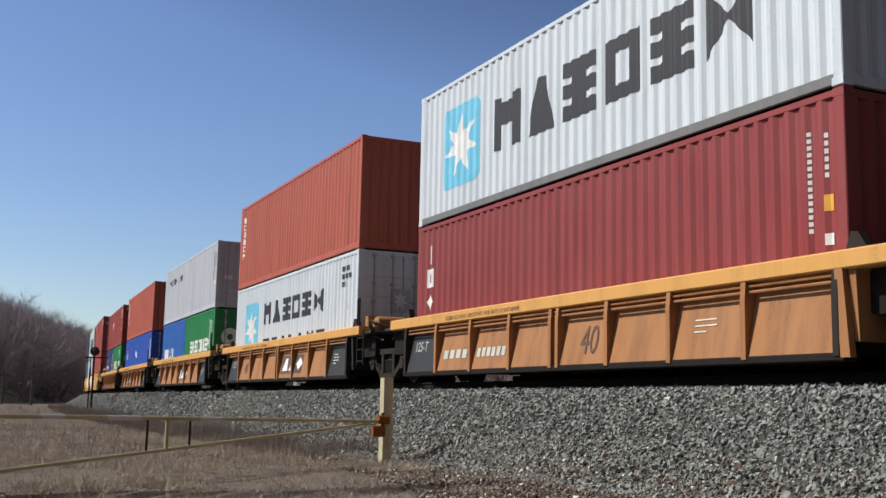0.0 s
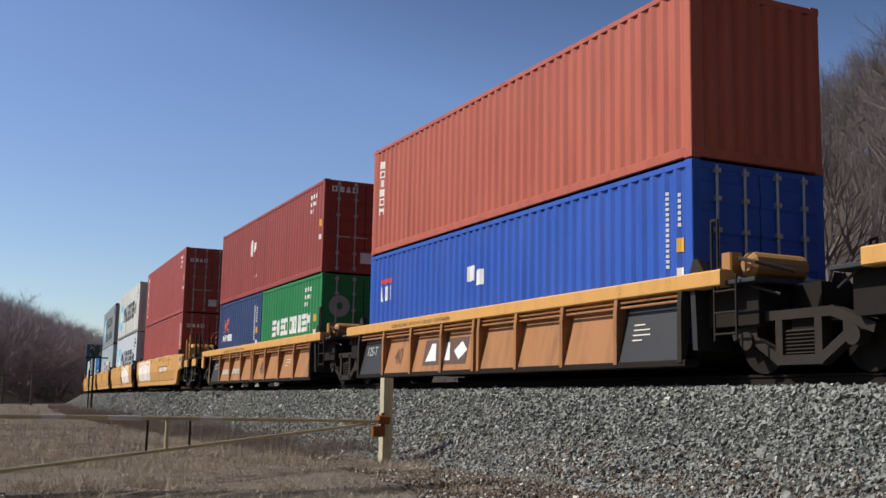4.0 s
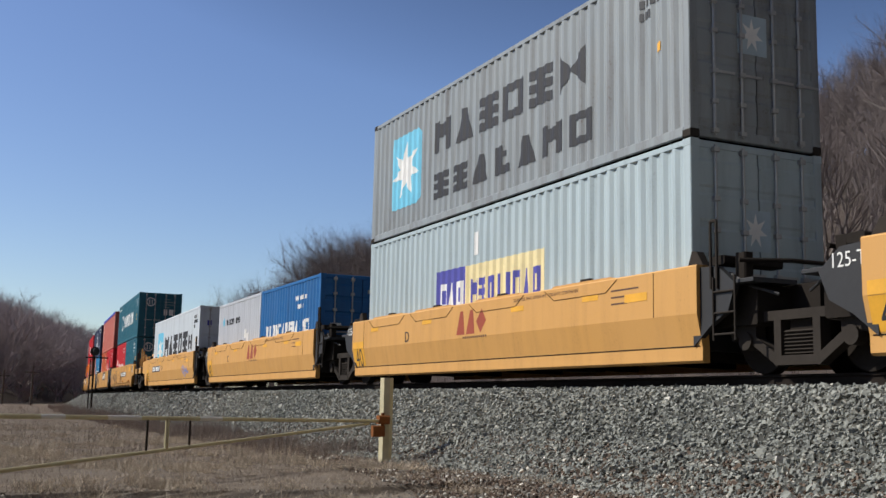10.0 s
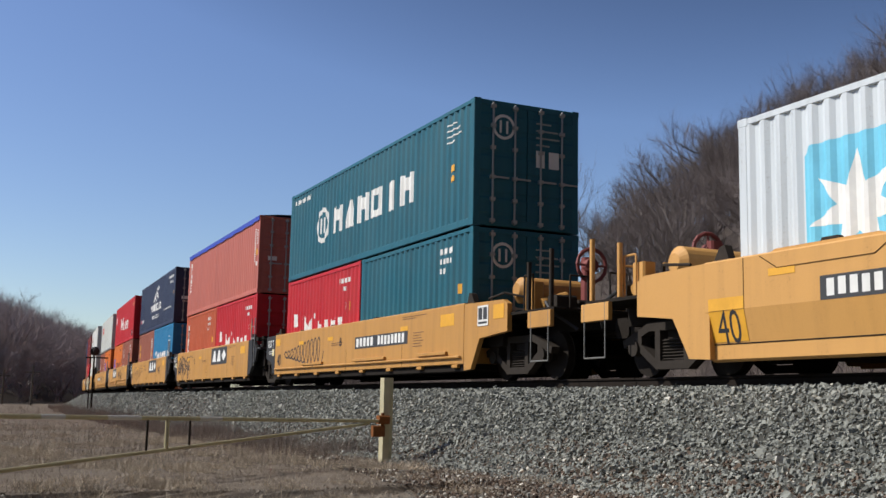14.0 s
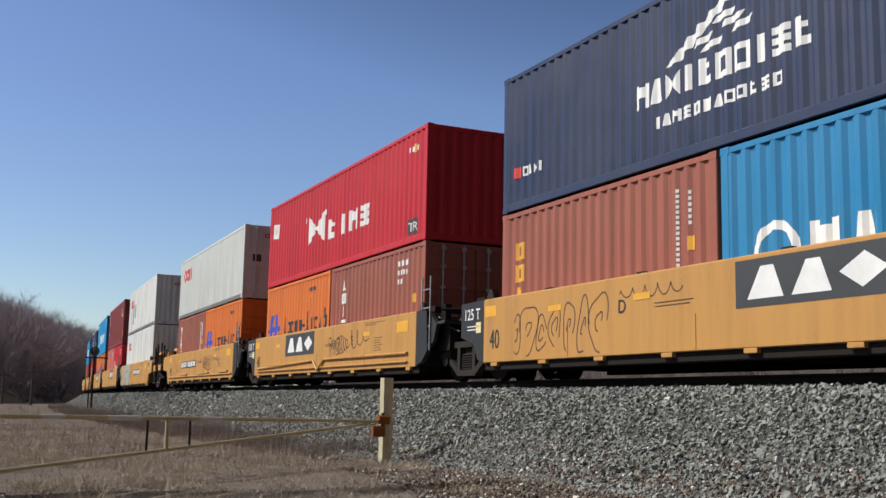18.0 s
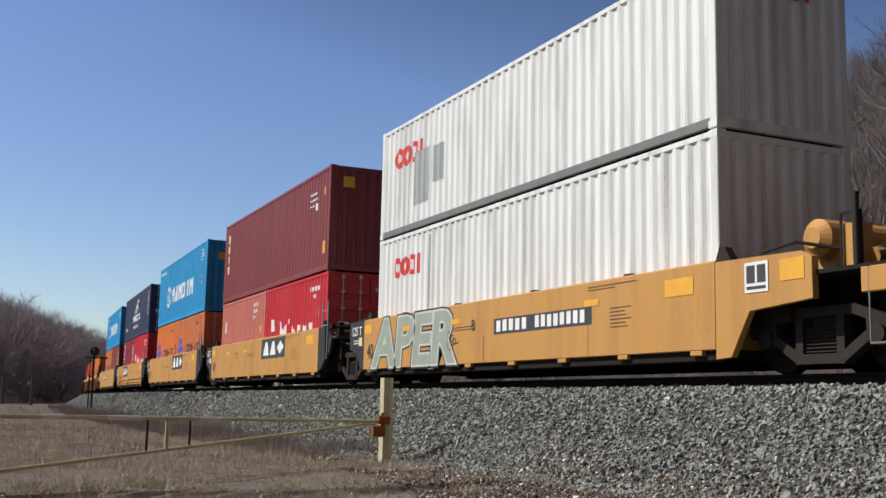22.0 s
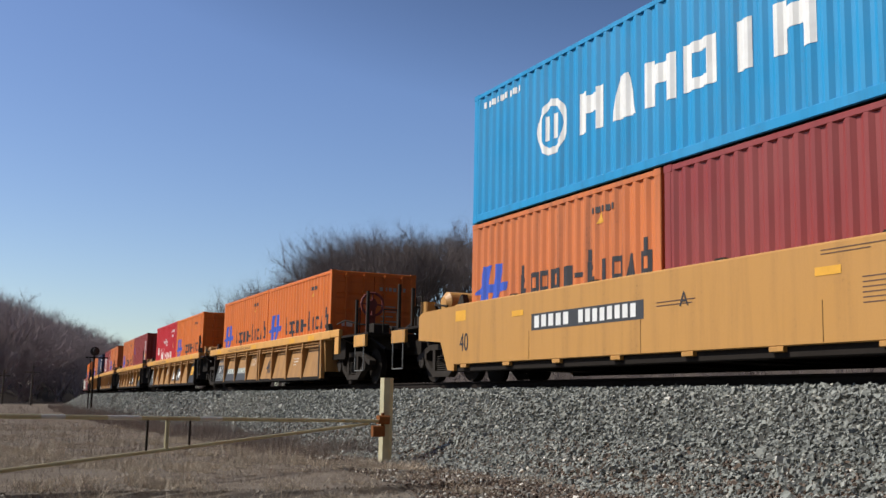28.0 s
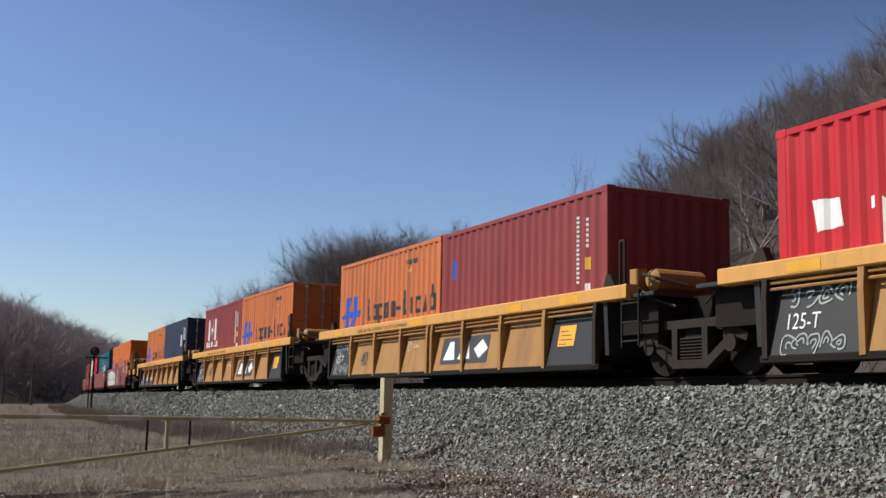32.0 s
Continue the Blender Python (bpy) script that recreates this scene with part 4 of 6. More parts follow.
        truck(car, s * (7.72 if body not in (RUSTED_TAN, DULL_TAN) else 7.66))
    elif s < 0:
        truck(car, s * 7.92)
    else:
        part("articulation", Shape().tube((0, 7.92, .72), (0, 7.92, 1.1), .3, k=14).cbox(-.35, .35, 7.3, 7.95, .8, 1.0, .02), GRIME, car)


def ribbed_car(body, chord, label, outers, z_marks, black_bays=(0, 7)):
    """A well car whose sides are pressed panels between outside posts under a deep top chord."""
    car = tagged(new("well_car"), label, "rail car", "well cars of the train")
    top = 1.345
    for sx in (-1, 1):
        x = lambda a, b: sorted((sx * a, sx * b))
        part("top_chord", shared(f"top_chord_ribbed/{sx}", lambda: Shape().cbox(*x(1.24, SIDE), -6.95, 6.95, top - 0.22, top, 0.02)), chord, car, "rust-streaked orange top chord")
        part("side_sill", shared(f"side_sill_ribbed/{sx}", lambda: Shape().cbox(*x(1.22, 1.46), -6.2, 6.2, 0.10, 0.20, 0.015)), GRIME, car)
        for k in range(8):
            y0 = 6.1 - 1.525 * k
            bay = Shape()
            a, b = y0 - 0.05, y0 - 1.475
            ins = lambda v: sx * (1.44 - 0.17 * (v - 0.2) / 0.9)
            for v0, v1 in ((0.2, 0.30), (0.30, 0.80), (0.80, 1.125)):
                bay.face((ins(v0), a, v0), (ins(v0), b, v0), (ins(v1), b, v1), (ins(v1), a, v1))
                bay.face((ins(v0) - sx * .05, a, v0), (ins(v0) - sx * .05, b, v0), (ins(v1) - sx * .05, b, v1), (ins(v1) - sx * .05, a, v1))
            bay.face((ins(.2), a, .2), (ins(.2) - sx * .05, a, .2), (ins(.2) - sx * .05, b, .2), (ins(.2), b, .2))
            part("side_panel", shared(f"bay/{sx}/{k}", lambda: bay), BLACK if k in black_bays and sx < 0 else body, car)
        for i in range(9):
            y0 = 6.1 - 1.525 * i
            ys = (y0,) if i != 4 else (y0 - 0.11, y0 + 0.11)
            for yy in ys:
                post = shared(f"side_post/{sx}", lambda: Shape().extrude([(sx * 1.30, 1.13), (sx * 1.455, 1.13), (sx * 1.475, 0.9), (sx * 1.475, 0.16), (sx * 1.40, 0.14), (sx * 1.28, 0.9)], "y", -0.045, 0.045))
                part("side_post", post, CAST if i in (0, 8) else body, car, m=pose(0, yy, 0))
        for z in (1.075, 1.0):
            part("pipe", shared(f"side_pipe/{sx}/{z}", lambda: Shape().tube((sx * 1.40, -6.1, z), (sx * 1.40, 6.1, z), 0.02, k=6)), body, car)
    floor_and_ends(car, outers, body, chord, top, False)
    for name, ink, polys in z_marks:
        mark(name, ink, polys, car, lambda p: decal(p, lambda u, v: (-SIDE - 0.005 if v > 1.12 else -(1.446 + (.003 if name != "brand_panel" else 0) - 0.17 * (v - 0.2) / 0.9), 6.1 - u, v)))
    return car


def floor_and_ends(car, outers, body, chord, top, tall):
    part("well_floor", shared("well_floor", lambda: Shape().box(-1.2, 1.2, -6.2, -5.2, .22, .36).box(-1.2, 1.2, 5.2, 6.2, .22, .36).box(-1.2, 1.2, -.35, .35, .22, .36).box(-.2, .2, -5.2, 5.2, .24, .33)), GRIME, car)
    for i in range(4):
        y = -4 + 8 * i / 3
        part("floor_beam", shared("floor_beam", lambda: Shape().cbox(-1.22, 1.22, -.1, .1, .2, .34, .01)), GRIME, car, m=pose(0, y, 0))
    for s, outer in ((-1, outers[0]), (1, outers[1])):
        end_gear(car, s, outer, body, chord, top, tall)


def smooth_car(body, label, outers, marks):
    """A well car with smooth folded side sheets and a sloping lower flank."""
    car = tagged(new("well_car"), label, "rail car", "well cars of the train")
    top = 1.455
    for sx in (-1, 1):
        o = [(1.24, top - .03), (1.27, top), (1.455, top), (SIDE, top - .02), (SIDE, 0.80), (1.38, 0.36), (1.38, 0.18), (1.34, 0.15), (1.26, 0.15), (1.26, 0.36), (1.30, 0.82), (1.24, 0.9)]
        o = [(sx * a, b) for a, b in o]
        part("side_sheet", shared(f"smooth_side/{sx}", lambda: Shape().extrude(o, "y", -6.5, 6.5)), body, car)
        part("seam", shared(f"smooth_seam/{sx}", lambda: Shape().cbox(*sorted((sx * 1.375, sx * 1.388)), -6.45, 6.45, 0.365, 0.38, .002)), GRIME, car)
        for y in (-5.55, 5.75):
            part("weld_seam", shared(f"weld_seam/{sx}", lambda: Shape().box(*sorted((sx * 1.46, sx * 1.474)), -.006, .006, .8, top - .02)), BROWN_SEAM, car, m=pose(0, y, 0))
        for y in (-3.6, -0.8, 2.0, 4.4):
            part("lift_pad", shared(f"lift_pad/{sx}", lambda: Shape().extrude([(-0.95, top - .02), (-.8, top + .035), (.8, top + .035), (.95, top - .02)], "x", *sorted((sx * 1.30, sx * 1.44)))), body, car, m=pose(0, y, 0))
            part("stop", shared(f"stop/{sx}", lambda: Shape().extrude([(-.16, top + .03), (-.12, top + .09), (.12, top + .09), (.16, top + .03)], "x", *sorted((sx * 1.28, sx * 1.36)))), CAST, car, m=pose(0, y, 0))
            part("pad_seam", shared(f"pad_seam/{sx}", lambda: Shape().path([(sx * 1.472, 1.05, top - .03), (sx * 1.472, .75, 1.25), (sx * 1.472, -.75, 1.25), (sx * 1.472, -1.05, top - .03)], .007, 4)), BROWN_SEAM, car, m=pose(0, y, 0))
    floor_and_ends(car, outers, body, body, top, False)
    if not outers[1]:
        mark("lettering", "white", letters("125-T", -7.02, 1.16, .17, .9), car, lambda p: decal(p, lambda u, v: (-1.416, -u, v)))
    side_marks(car, marks, 6.5, True)
    return car


BROWN_SEAM = plain("seam_shadow_dirt", (0.10, 0.055, 0.02), 0.8)


def slab_car(body, label, outers, marks, truss=False, low_pipe=False):
    """A well car with flat side sheets, a notched sill and black ends."""
    car = tagged(new("well_car"), label, "rail car", "well cars of the train")
    top = 1.45
    for sx in (-1, 1):
        x = lambda a, b: sorted((sx * a, sx * b))
        part("side_sheet", shared(f"slab_side/{sx}", lambda: Shape().cbox(*x(1.40, SIDE), -6.3, 6.3, 0.30, top, .012).cbox(*x(1.24, SIDE - .005), -6.3, 6.3, top - .12, top + .012, .012)), body, car)
        part("side_sill", shared(f"slab_sill/{sx}", lambda: Shape().cbox(*x(1.26, 1.40), -6.35, 6.35, 0.16, 0.34, .015)), GRIME, car)
        for i in range(8):
            part("sill_lug", shared(f"sill_lug/{sx}", lambda: Shape().cbox(*x(1.39, SIDE - .003), -0.12, 0.12, 0.235, 0.302, .008)), body, car, m=pose(0, -5.9 + i * 1.686, 0))
        for y in (-3.3, 0.2, 3.4):
            part("weld_seam", shared(f"slab_seam/{sx}", lambda: Shape().box(*x(1.466, 1.473), -.005, .005, .32, 0.8)), BROWN_SEAM, car, m=pose(0, y, 0))
        for y in (-4.2, -1.4, 1.6, 4.2):
            part("stop", shared(f"slab_stop/{sx}", lambda: Shape().extrude([(-.14, top), (-.08, top + .06), (.08, top + .06), (.14, top)], "x", *x(1.28, 1.36))), CAST, car, m=pose(0, y, 0))
        if truss:
            part("truss_rod", shared(f"truss_rod/{sx}", lambda: Shape().path([(sx * 1.50, 5.9, .50), (sx * 1.50, .45, .62), (sx * 1.52, -.0, .36), (sx * 1.50, -.45, .62), (sx * 1.50, -5.9, .60)], .03).path([(sx * 1.50, 5.9, .42), (sx * 1.50, -5.9, .42)], .02).cbox(*x(1.47, 1.53), 2.6, 4.6, .56, .60, .005).cbox(*x(1.47, 1.53), -3.4, -.7, .60, .64, .005)), body, car)
        if low_pipe:
            part("truss_rod", shared(f"low_pipe/{sx}", lambda: Shape().path([(sx * 1.50, 6.2, .46), (sx * 1.50, -6.2, .44)], .025).cbox(*x(1.47, 1.53), 1.9, 3.6, .50, .56, .005).cbox(*x(1.47, 1.53), -2.4, -.4, .50, .56, .005).cbox(*x(1.47, 1.53), -5.6, -4.2, .50, .56, .005)), body, car)
        for s in (-1, 1):
            if not outers[(s + 1) // 2]:
                part("end_sheet", Shape().extrude([(s * 6.3, .32), (s * 6.3, top + .01), (s * 6.80, top - .01), (s * 6.86, .62), (s * 6.6, .40)] if s < 0 else [(s * 6.3, .32), (s * 6.3, top + .01), (s * 7.25, top - .01), (s * 7.25, .80), (s * 6.75, .68), (s * 6.55, .36)], "x", *x(1.37, 1.465)), BLACK, car, "black-painted end sheet")
    floor_and_ends(car, outers, body, OCHRE if body is OXIDE else body, top, True)
    side_marks(car, marks, 6.3)
    return car


def side_marks(car, marks, left, folded=False):
    def at(lift):
        return lambda u, v: (-(SIDE - (0.09 * (0.8 - v) / 0.44 if folded and v < 0.8 else 0)) - lift, left - u, v)
    for i, (name, ink, polys) in enumerate(marks):
        mark(name, ink, polys, car, lambda p, k=i: decal(p, at(0.0015 + 0.0006 * k)))


def dashes(us, v, w=0.45, h=0.09):
    return ("reflector", "yellow", [p for u in us for p in rect(u, v, w, h)])


# each kind of side lettering
def rib_marks(kind, dark="brown", at=6.3):
    if kind == "name":
        low = [("brand_panel", "dark", rect(0.06, .2, 1.40, .56)), ("brand_panel", "dark", rect(1.59, .2, 1.40, .40)), ("brand_panel", "dark", rect(3.11, .2, 1.40, .40))] if dark == "black" else []
        return low + [("number_marking", "spray", bars(1.8, 0.42, 1.1, 0.17, 4) + bars(3.25, 0.42, 1.15, 0.17, 6)), ("panel_lettering", dark, letters("40", 6.80, 0.36, 0.44, 0.80)),
                ("small_print", "patch", lines(9.6, .55, .5, .24, 3))]
    return [("brand_panel", dark, rect(at, .32, 2.0, .52)), ("brand_block", "white", blocks(at + .1, 0.40, 1.95, 0.36, "wwd", 0.1, 0.12)), ("panel_lettering", dark, letters("40", 2.05, 0.40, 0.34, 0.85)),
            *([("sticker", "yellow", rect(11.0, .5, .5, .34)), ("small_print", "brown", lines(11.05, .53, .4, .28, 4))] if dark == "dark" else [("small_print", "patch", lines(11.0, .5, .45, .3, 4))])]


CAP = ("lettering", "brown", letters("52,000 LBS. MAX. GROSS WT. FOR 20 FT. CONTAINER", 2.0, 1.18, 0.075, 1.15))


# ---------------------------------------------------------------- the train
MOVING = []           # thing, metres along the line at the start, height over the rail


def load(s, base, box, shift=0.0):
    MOVING.append((box, s + shift, base))


def stow(s, bottom, top=None):
    """Bottom: one long or two short containers, left one first; top: one long. Each: colour, height, label, marks, options."""
    base = 0.43
    if len(bottom) == 1:
        c, h, label, marks, *more = bottom[0]
        load(s, base, shipping_container(c, L40, h, label, marks, **(more[0] if more else {})))
    else:
        for side, (c, h, label, marks, *more) in zip((1, -1), bottom):
            load(s, base, shipping_container(c, L20, h, label, marks, **(more[0] if more else {})), side * 3.067)
    h0 = max(b[1] for b in bottom)
    if top:
        c, h, label, marks, *more = top
        box = shipping_container(c, L40, h, label, marks, **(more[0] if more else {}))
        load(s, base + h0 + 0.02, box)
        return box


def ride(s, car):
    MOVING.append((car, s, 0.0))


BLANK = {"doors": False}
END_STAR = {"end_marks": [("logo_panel", "pale", rect(-0.35, 1.35, 0.55, 0.6)), ("logo", "white", star(-0.08, 1.65, 0.22, 0.26))]}
GVC_END = {"end_marks": [("brand_block", "white", blocks(-1.0, 2.25, 0.8, 0.16, "qbwq")), ("number_marking", "grey", lines(0.4, 1.0, 0.45, 1.1, 9)), ("sticker", "white", rect(-.12, .3, .36, .3))]}
H_END = {"end_marks": [("logo", "white", ring(-0.55, 2.05, 0.26, 0.2) + rect(-.65, 1.92, .05, .26) + rect(-.5, 1.92, .05, .26)), ("number_marking", "grey", lines(.2, 1.75, .6, .6, 4)), ("sticker", "white", rect(.2, 1.3, .2, .35) + rect(.5, 1.3, .24, .35))]}
NUM_END = {"end_marks": [("number_marking", "grey", bars(0.15, 2.1, 0.8, 0.1, 6) + lines(0.2, 1.0, 0.6, 0.8, 6)), ("sticker", "white", rect(-.9, 1.1, .3, .14) + rect(.75, .3, .16, .1))]}
PITCH = {0: 15.11, 1: 30.87, 2: 46.8, 3: 63.05, 4: 78.85, 5: 98.83, 6: 114.7, 7: 130.53, 8: 146.4, 9: 162.25, 10: 182.15, 11: 197.9, 12: 213.65, 13: 229.3, 14: 244.85,
         15: 264.74, 16: 280.58, 17: 296.14, 18: 311.95, 19: 327.63, 20: 348.05, 21: 364.1, 22: 380.05, 23: 396.4, 24: 412.5, 25: 432.9, 26: 449.0, 27: 465.0, 28: 481.0, 29: 497.0}


def xines(h):
    return [("logo", "orange", [[(.7, 1.5), (1.0, 1.62), (1.5, 2.02), (1.42, 2.08)], [(.75, 2.0), (1.0, 1.9), (1.55, 1.5), (1.4, 1.52)], [(.65, 1.78), (1.1, 1.72), (1.6, 1.9), (1.1, 1.82)]]),
            ("brand_block", "white", blocks(.63, 1.2, 1.4, .24, "dimss")), *codes(L20, h)]


# first car: ribbed, rusted
RUST_CAR = "rust-streaked tan ribbed well car on the track"
for i in range(5):
    s = PITCH[i]
    ride(s, ribbed_car(RUSTED_TAN, CHORD, RUST_CAR, (i == 0, i == 4), rib_marks("name" if i in (0, 4) else "brand", "brown", (6.3, 6.4, 5.9, 3.6, 6.3)[i]) + [CAP, ("panel_lettering", "spray", letters("125-T", .3, .62, .2, .9))], (0,) if i in (0, 4) else (0, 7)))
stow(PITCH[0], [("dark_red", HIGH, "dark red corrugated steel container in a rail car", upright(L40, HIGH, "iqd", "white", 0.5, 0.3) + codes(L40, HIGH), {"doors": False})],
     ("pale_grey", HIGH, "pale grey container with a blue star panel and black blocks", ship_line(HIGH), BLANK))
stow(PITCH[1], [("pale_grey", HIGH, "pale grey container, star panel and two rows of black blocks", ship_line(HIGH, True), END_STAR)],
     ("brick", HIGH, "faded brick-red container on a grey one", upright(L40, HIGH, "bqibqm"), BLANK))
stow(PITCH[2], [("azure", STD, "blue twenty-foot container with white blocks", [("brand_block", "white", blocks(.6, .9, 2.6, .5, "iqwhiw"))]),
             ("green", STD, "green twenty-foot container with white blocks", [("brand_block", "white", blocks(1.3, 1.0, 3.9, .5, "sdsqqqssm")), *codes(L20, STD)], {"end_marks": [("logo", "white", ring(-.6, 1.5, .34, .12))]})],
     ("silver", STD, "silver-grey container with small dark blocks", [("brand_block", "black", blocks(1.2, 1.75, 3.4, .28, "mwsqspihms")), *codes(L40, STD, "black")], NUM_END))
stow(PITCH[3], [("royal", STD, "bright blue forty-foot container in a rail car", [("brand_block", "white", blocks(.6, 1.45, .8, .34, "wqi")), ("logo", "red", rect(.62, 1.86, .72, .1)), ("logo", "white", rect(5.2, 1.5, .3, .3) + rect(5.55, 1.4, .3, .3)), *codes(L40, STD)])],
     ("brick", STD, "orange-red container stacked on a blue one", upright(L40, STD, "bqibqm"), BLANK))
stow(PITCH[4], [("navy", STD, "navy twenty-foot container with an orange cross mark", xines(STD)),
             ("green", STD, "green twenty-foot container with white blocks", [("brand_block", "white", blocks(1.3, 1.06, 3.9, .5, "sdsqqqssm")), *codes(L20, STD, "white", False)], {"end_marks": [("logo", "grey", ring(-.7, 1.7, .3, .1))]})],
     ("rust_red", STD, "red container stacked over a navy and a green one", [("logo", "white", [[(4.2, 1.5), (4.4, 1.9), (4.62, 1.62), (4.4, 1.3)], [(4.66, 1.45), (4.95, 1.5), (4.95, 1.74), (4.68, 1.76)]]), ("patch", "white", rect(4.75, .55, .12, .08) + rect(5.1, .55, .1, .08)), *codes(L40, STD, "white", False)], GVC_END))

# second car: smooth tan
PLATE = lambda u, v=0.74, w=2.4: [("number_plate", "dark", rect(u, v, w, 0.28)), ("number_marking", "white", bars(u + .1, v + .04, w * .36, .20, 5, 1) + bars(u + w * .46, v + .04, w * .5, .20, 8, 2))]
TTX_RUST = lambda u: [("brand_block", "rust", blocks(u, .86, 1.25, .45, "wwd", 0.1, .04)), ("number_marking", "brown", bars(u + .3, .78, 1.0, .04, 12))]
NUM40 = lambda u=0.2, v=0.38, h=0.42: ("lettering", "black", letters("40", u, v, h, 0.75))
FINE = [("small_print", "brown", lines(11.0, 1.05, .8, .3, 3)), ("lettering", "brown", letters("52,000 LBS. MAX. GROSS WT. FOR 20 FT. CONTAINER", 8.0, 1.33, 0.055, 1.1)), dashes((1.2, 4.1, 7.9, 10.2), 1.16)]
def buff(u, w, seed):
    """Rolled-on chalky paint with a wavering edge."""
    n = round(w / .09)
    foot = lambda s: .44 + .07 * noise.noise((s * 1.3, seed, 0)) + .05 * noise.noise((s * 4.5, seed, 2)) + .9 * max(0, .12 - min(s - u, u + w - s)) * 2
    head = lambda s: 1.405 - .05 * abs(noise.noise((s * 2.0, seed, 5))) - .6 * max(0, .10 - min(s - u, u + w - s)) * 2
    out = []
    for i in range(n):
        a, b = u + w * i / n, u + w * (i + 1) / n
        out.append([(a, foot(a)), (b, foot(b)), (b, .8), (a, .8)])
        out.append([(a, .8), (b, .8), (b, head(b)), (a, head(a))])
    return out


WHITE_PATCH = ("graffiti", "buffed", buff(.62, 4.4, 2))
for i, (letter, extra) in enumerate((
        ("A", [WHITE_PATCH] + PLATE(8.26)),
        ("E", [("graffiti", "buffed", buff(7.4, 4.1, 5))]),
        ("D", TTX_RUST(5.7)), ("C", TTX_RUST(5.9)),
        ("B", PLATE(2.04, .8) + [("graffiti", "lilac", scrawl(10.5, .42, 1.3, .62, 4, .05, 3) + scrawl(10.6, .4, 1.1, .6, 3, .04, 8))]))):
    s = PITCH[5 + i]
    ride(s, smooth_car(TAN, "tan smooth-sided well car with black ends", (i == 0, i == 4), extra + FINE + [("reflector", "yellow", rect(11.35, 1.06, .55, .12)), ("number_plate", "yellow", rect(.07, .40, .68, .39)), ("number_plate", "yellow", rect(.07, .80, .68, .16)), NUM40(), ("lettering", "black", letters(letter, 3.2 if i in (1, 2, 3) else 4.95 if i == 4 else 7.8, .84, .22))]))
RED_LABEL = "dark red corrugated container with a white upright mark"
stow(PITCH[5], [("cranberry", HIGH, "dark red corrugated container in a tan rail car", codes(L40, HIGH), GVC_END)],
     ("cranberry", HIGH, RED_LABEL, [("patch", "white", rect(.42, .5, .28, 2.1)), ("brand_block", "red", stack(.46, .6, .2, 1.9, "qwh")), ("sticker", "yellow", rect(11.6, .8, .16, .4)), *codes(L40, HIGH, "white", False)], GVC_END))
stow(PITCH[6], [("pale_grey", HIGH, "pale grey container with a star panel and black blocks", ship_line(HIGH), END_STAR)],
     ("worn_white", HIGH, "rust-streaked white container with a star panel and black blocks", ship_line(HIGH, worn=True), END_STAR))
stow(PITCH[7], [("blue_grey", HIGH, "blue-grey container with a violet and cream sign", [("logo_panel", "violet", rect(3.8, .78, 1.35, 1.05)), ("logo_panel", "cream", rect(5.15, .72, 3.05, 1.1)),
              ("brand_block", "white", blocks(4.0, 1.0, 1.05, .55, "qwq", 0, .1)), ("brand_block", "violet", blocks(5.4, .98, 2.7, .55, "msqiiqwq")), ("patch", "white", rect(5.5, 2.0, .2, .45))], END_STAR)],
     ("slate", HIGH, "slate-grey container with a star panel and two rows of black blocks", ship_line(HIGH, True), {**END_STAR, "dark_frame": True}))
stow(PITCH[8], [("silver", STD, "silver-grey twenty-foot container with small dark blocks", [("logo", "sky", star(.8, 1.9, .2, .2)), ("brand_block", "black", blocks(1.2, 1.78, 2.1, .2, "mwsqspihms")), ("logo", "white", rect(4.0, 1.2, .3, .3) + rect(4.3, 1.05, .3, .3))]),
              ("blue", STD, "blue twenty-foot container with white blocks", [("brand_block", "white", blocks(.7, 1.02, 4.4, .4, "hhqwqwqsswimq")), ("number_marking", "white", bars(3.6, 2.0, 1.2, .12, 7) + bars(4.0, 1.75, .6, .12, 3))], NUM_END)])
stow(PITCH[9], [("pale_grey", HIGH, "pale grey container with a star panel and black blocks", ship_line(HIGH), {"end_marks": [("sticker", "violet", rect(-.9, 2.1, .18, .2))]})])

# third and fourth cars: flat-sided
BRAND = lambda u: [("brand_panel", "dark", rect(u, .80, 2.6, .6)), ("brand_block", "white", blocks(u + .18, .9, 2.3, .4, "wwd", .1, .08))]
SMALL = [("small_print", "brown", lines(10.2, .72, .8, .34, 6, 4) ), ("reflector", "yellow", rect(.04, 1.13, .44, .2)), ("reflector", "yellow", rect(11.55, 1.06, .62, .24)), ("small_print", "brown", lines(9.6, 1.32, 1.4, .09, 2))]


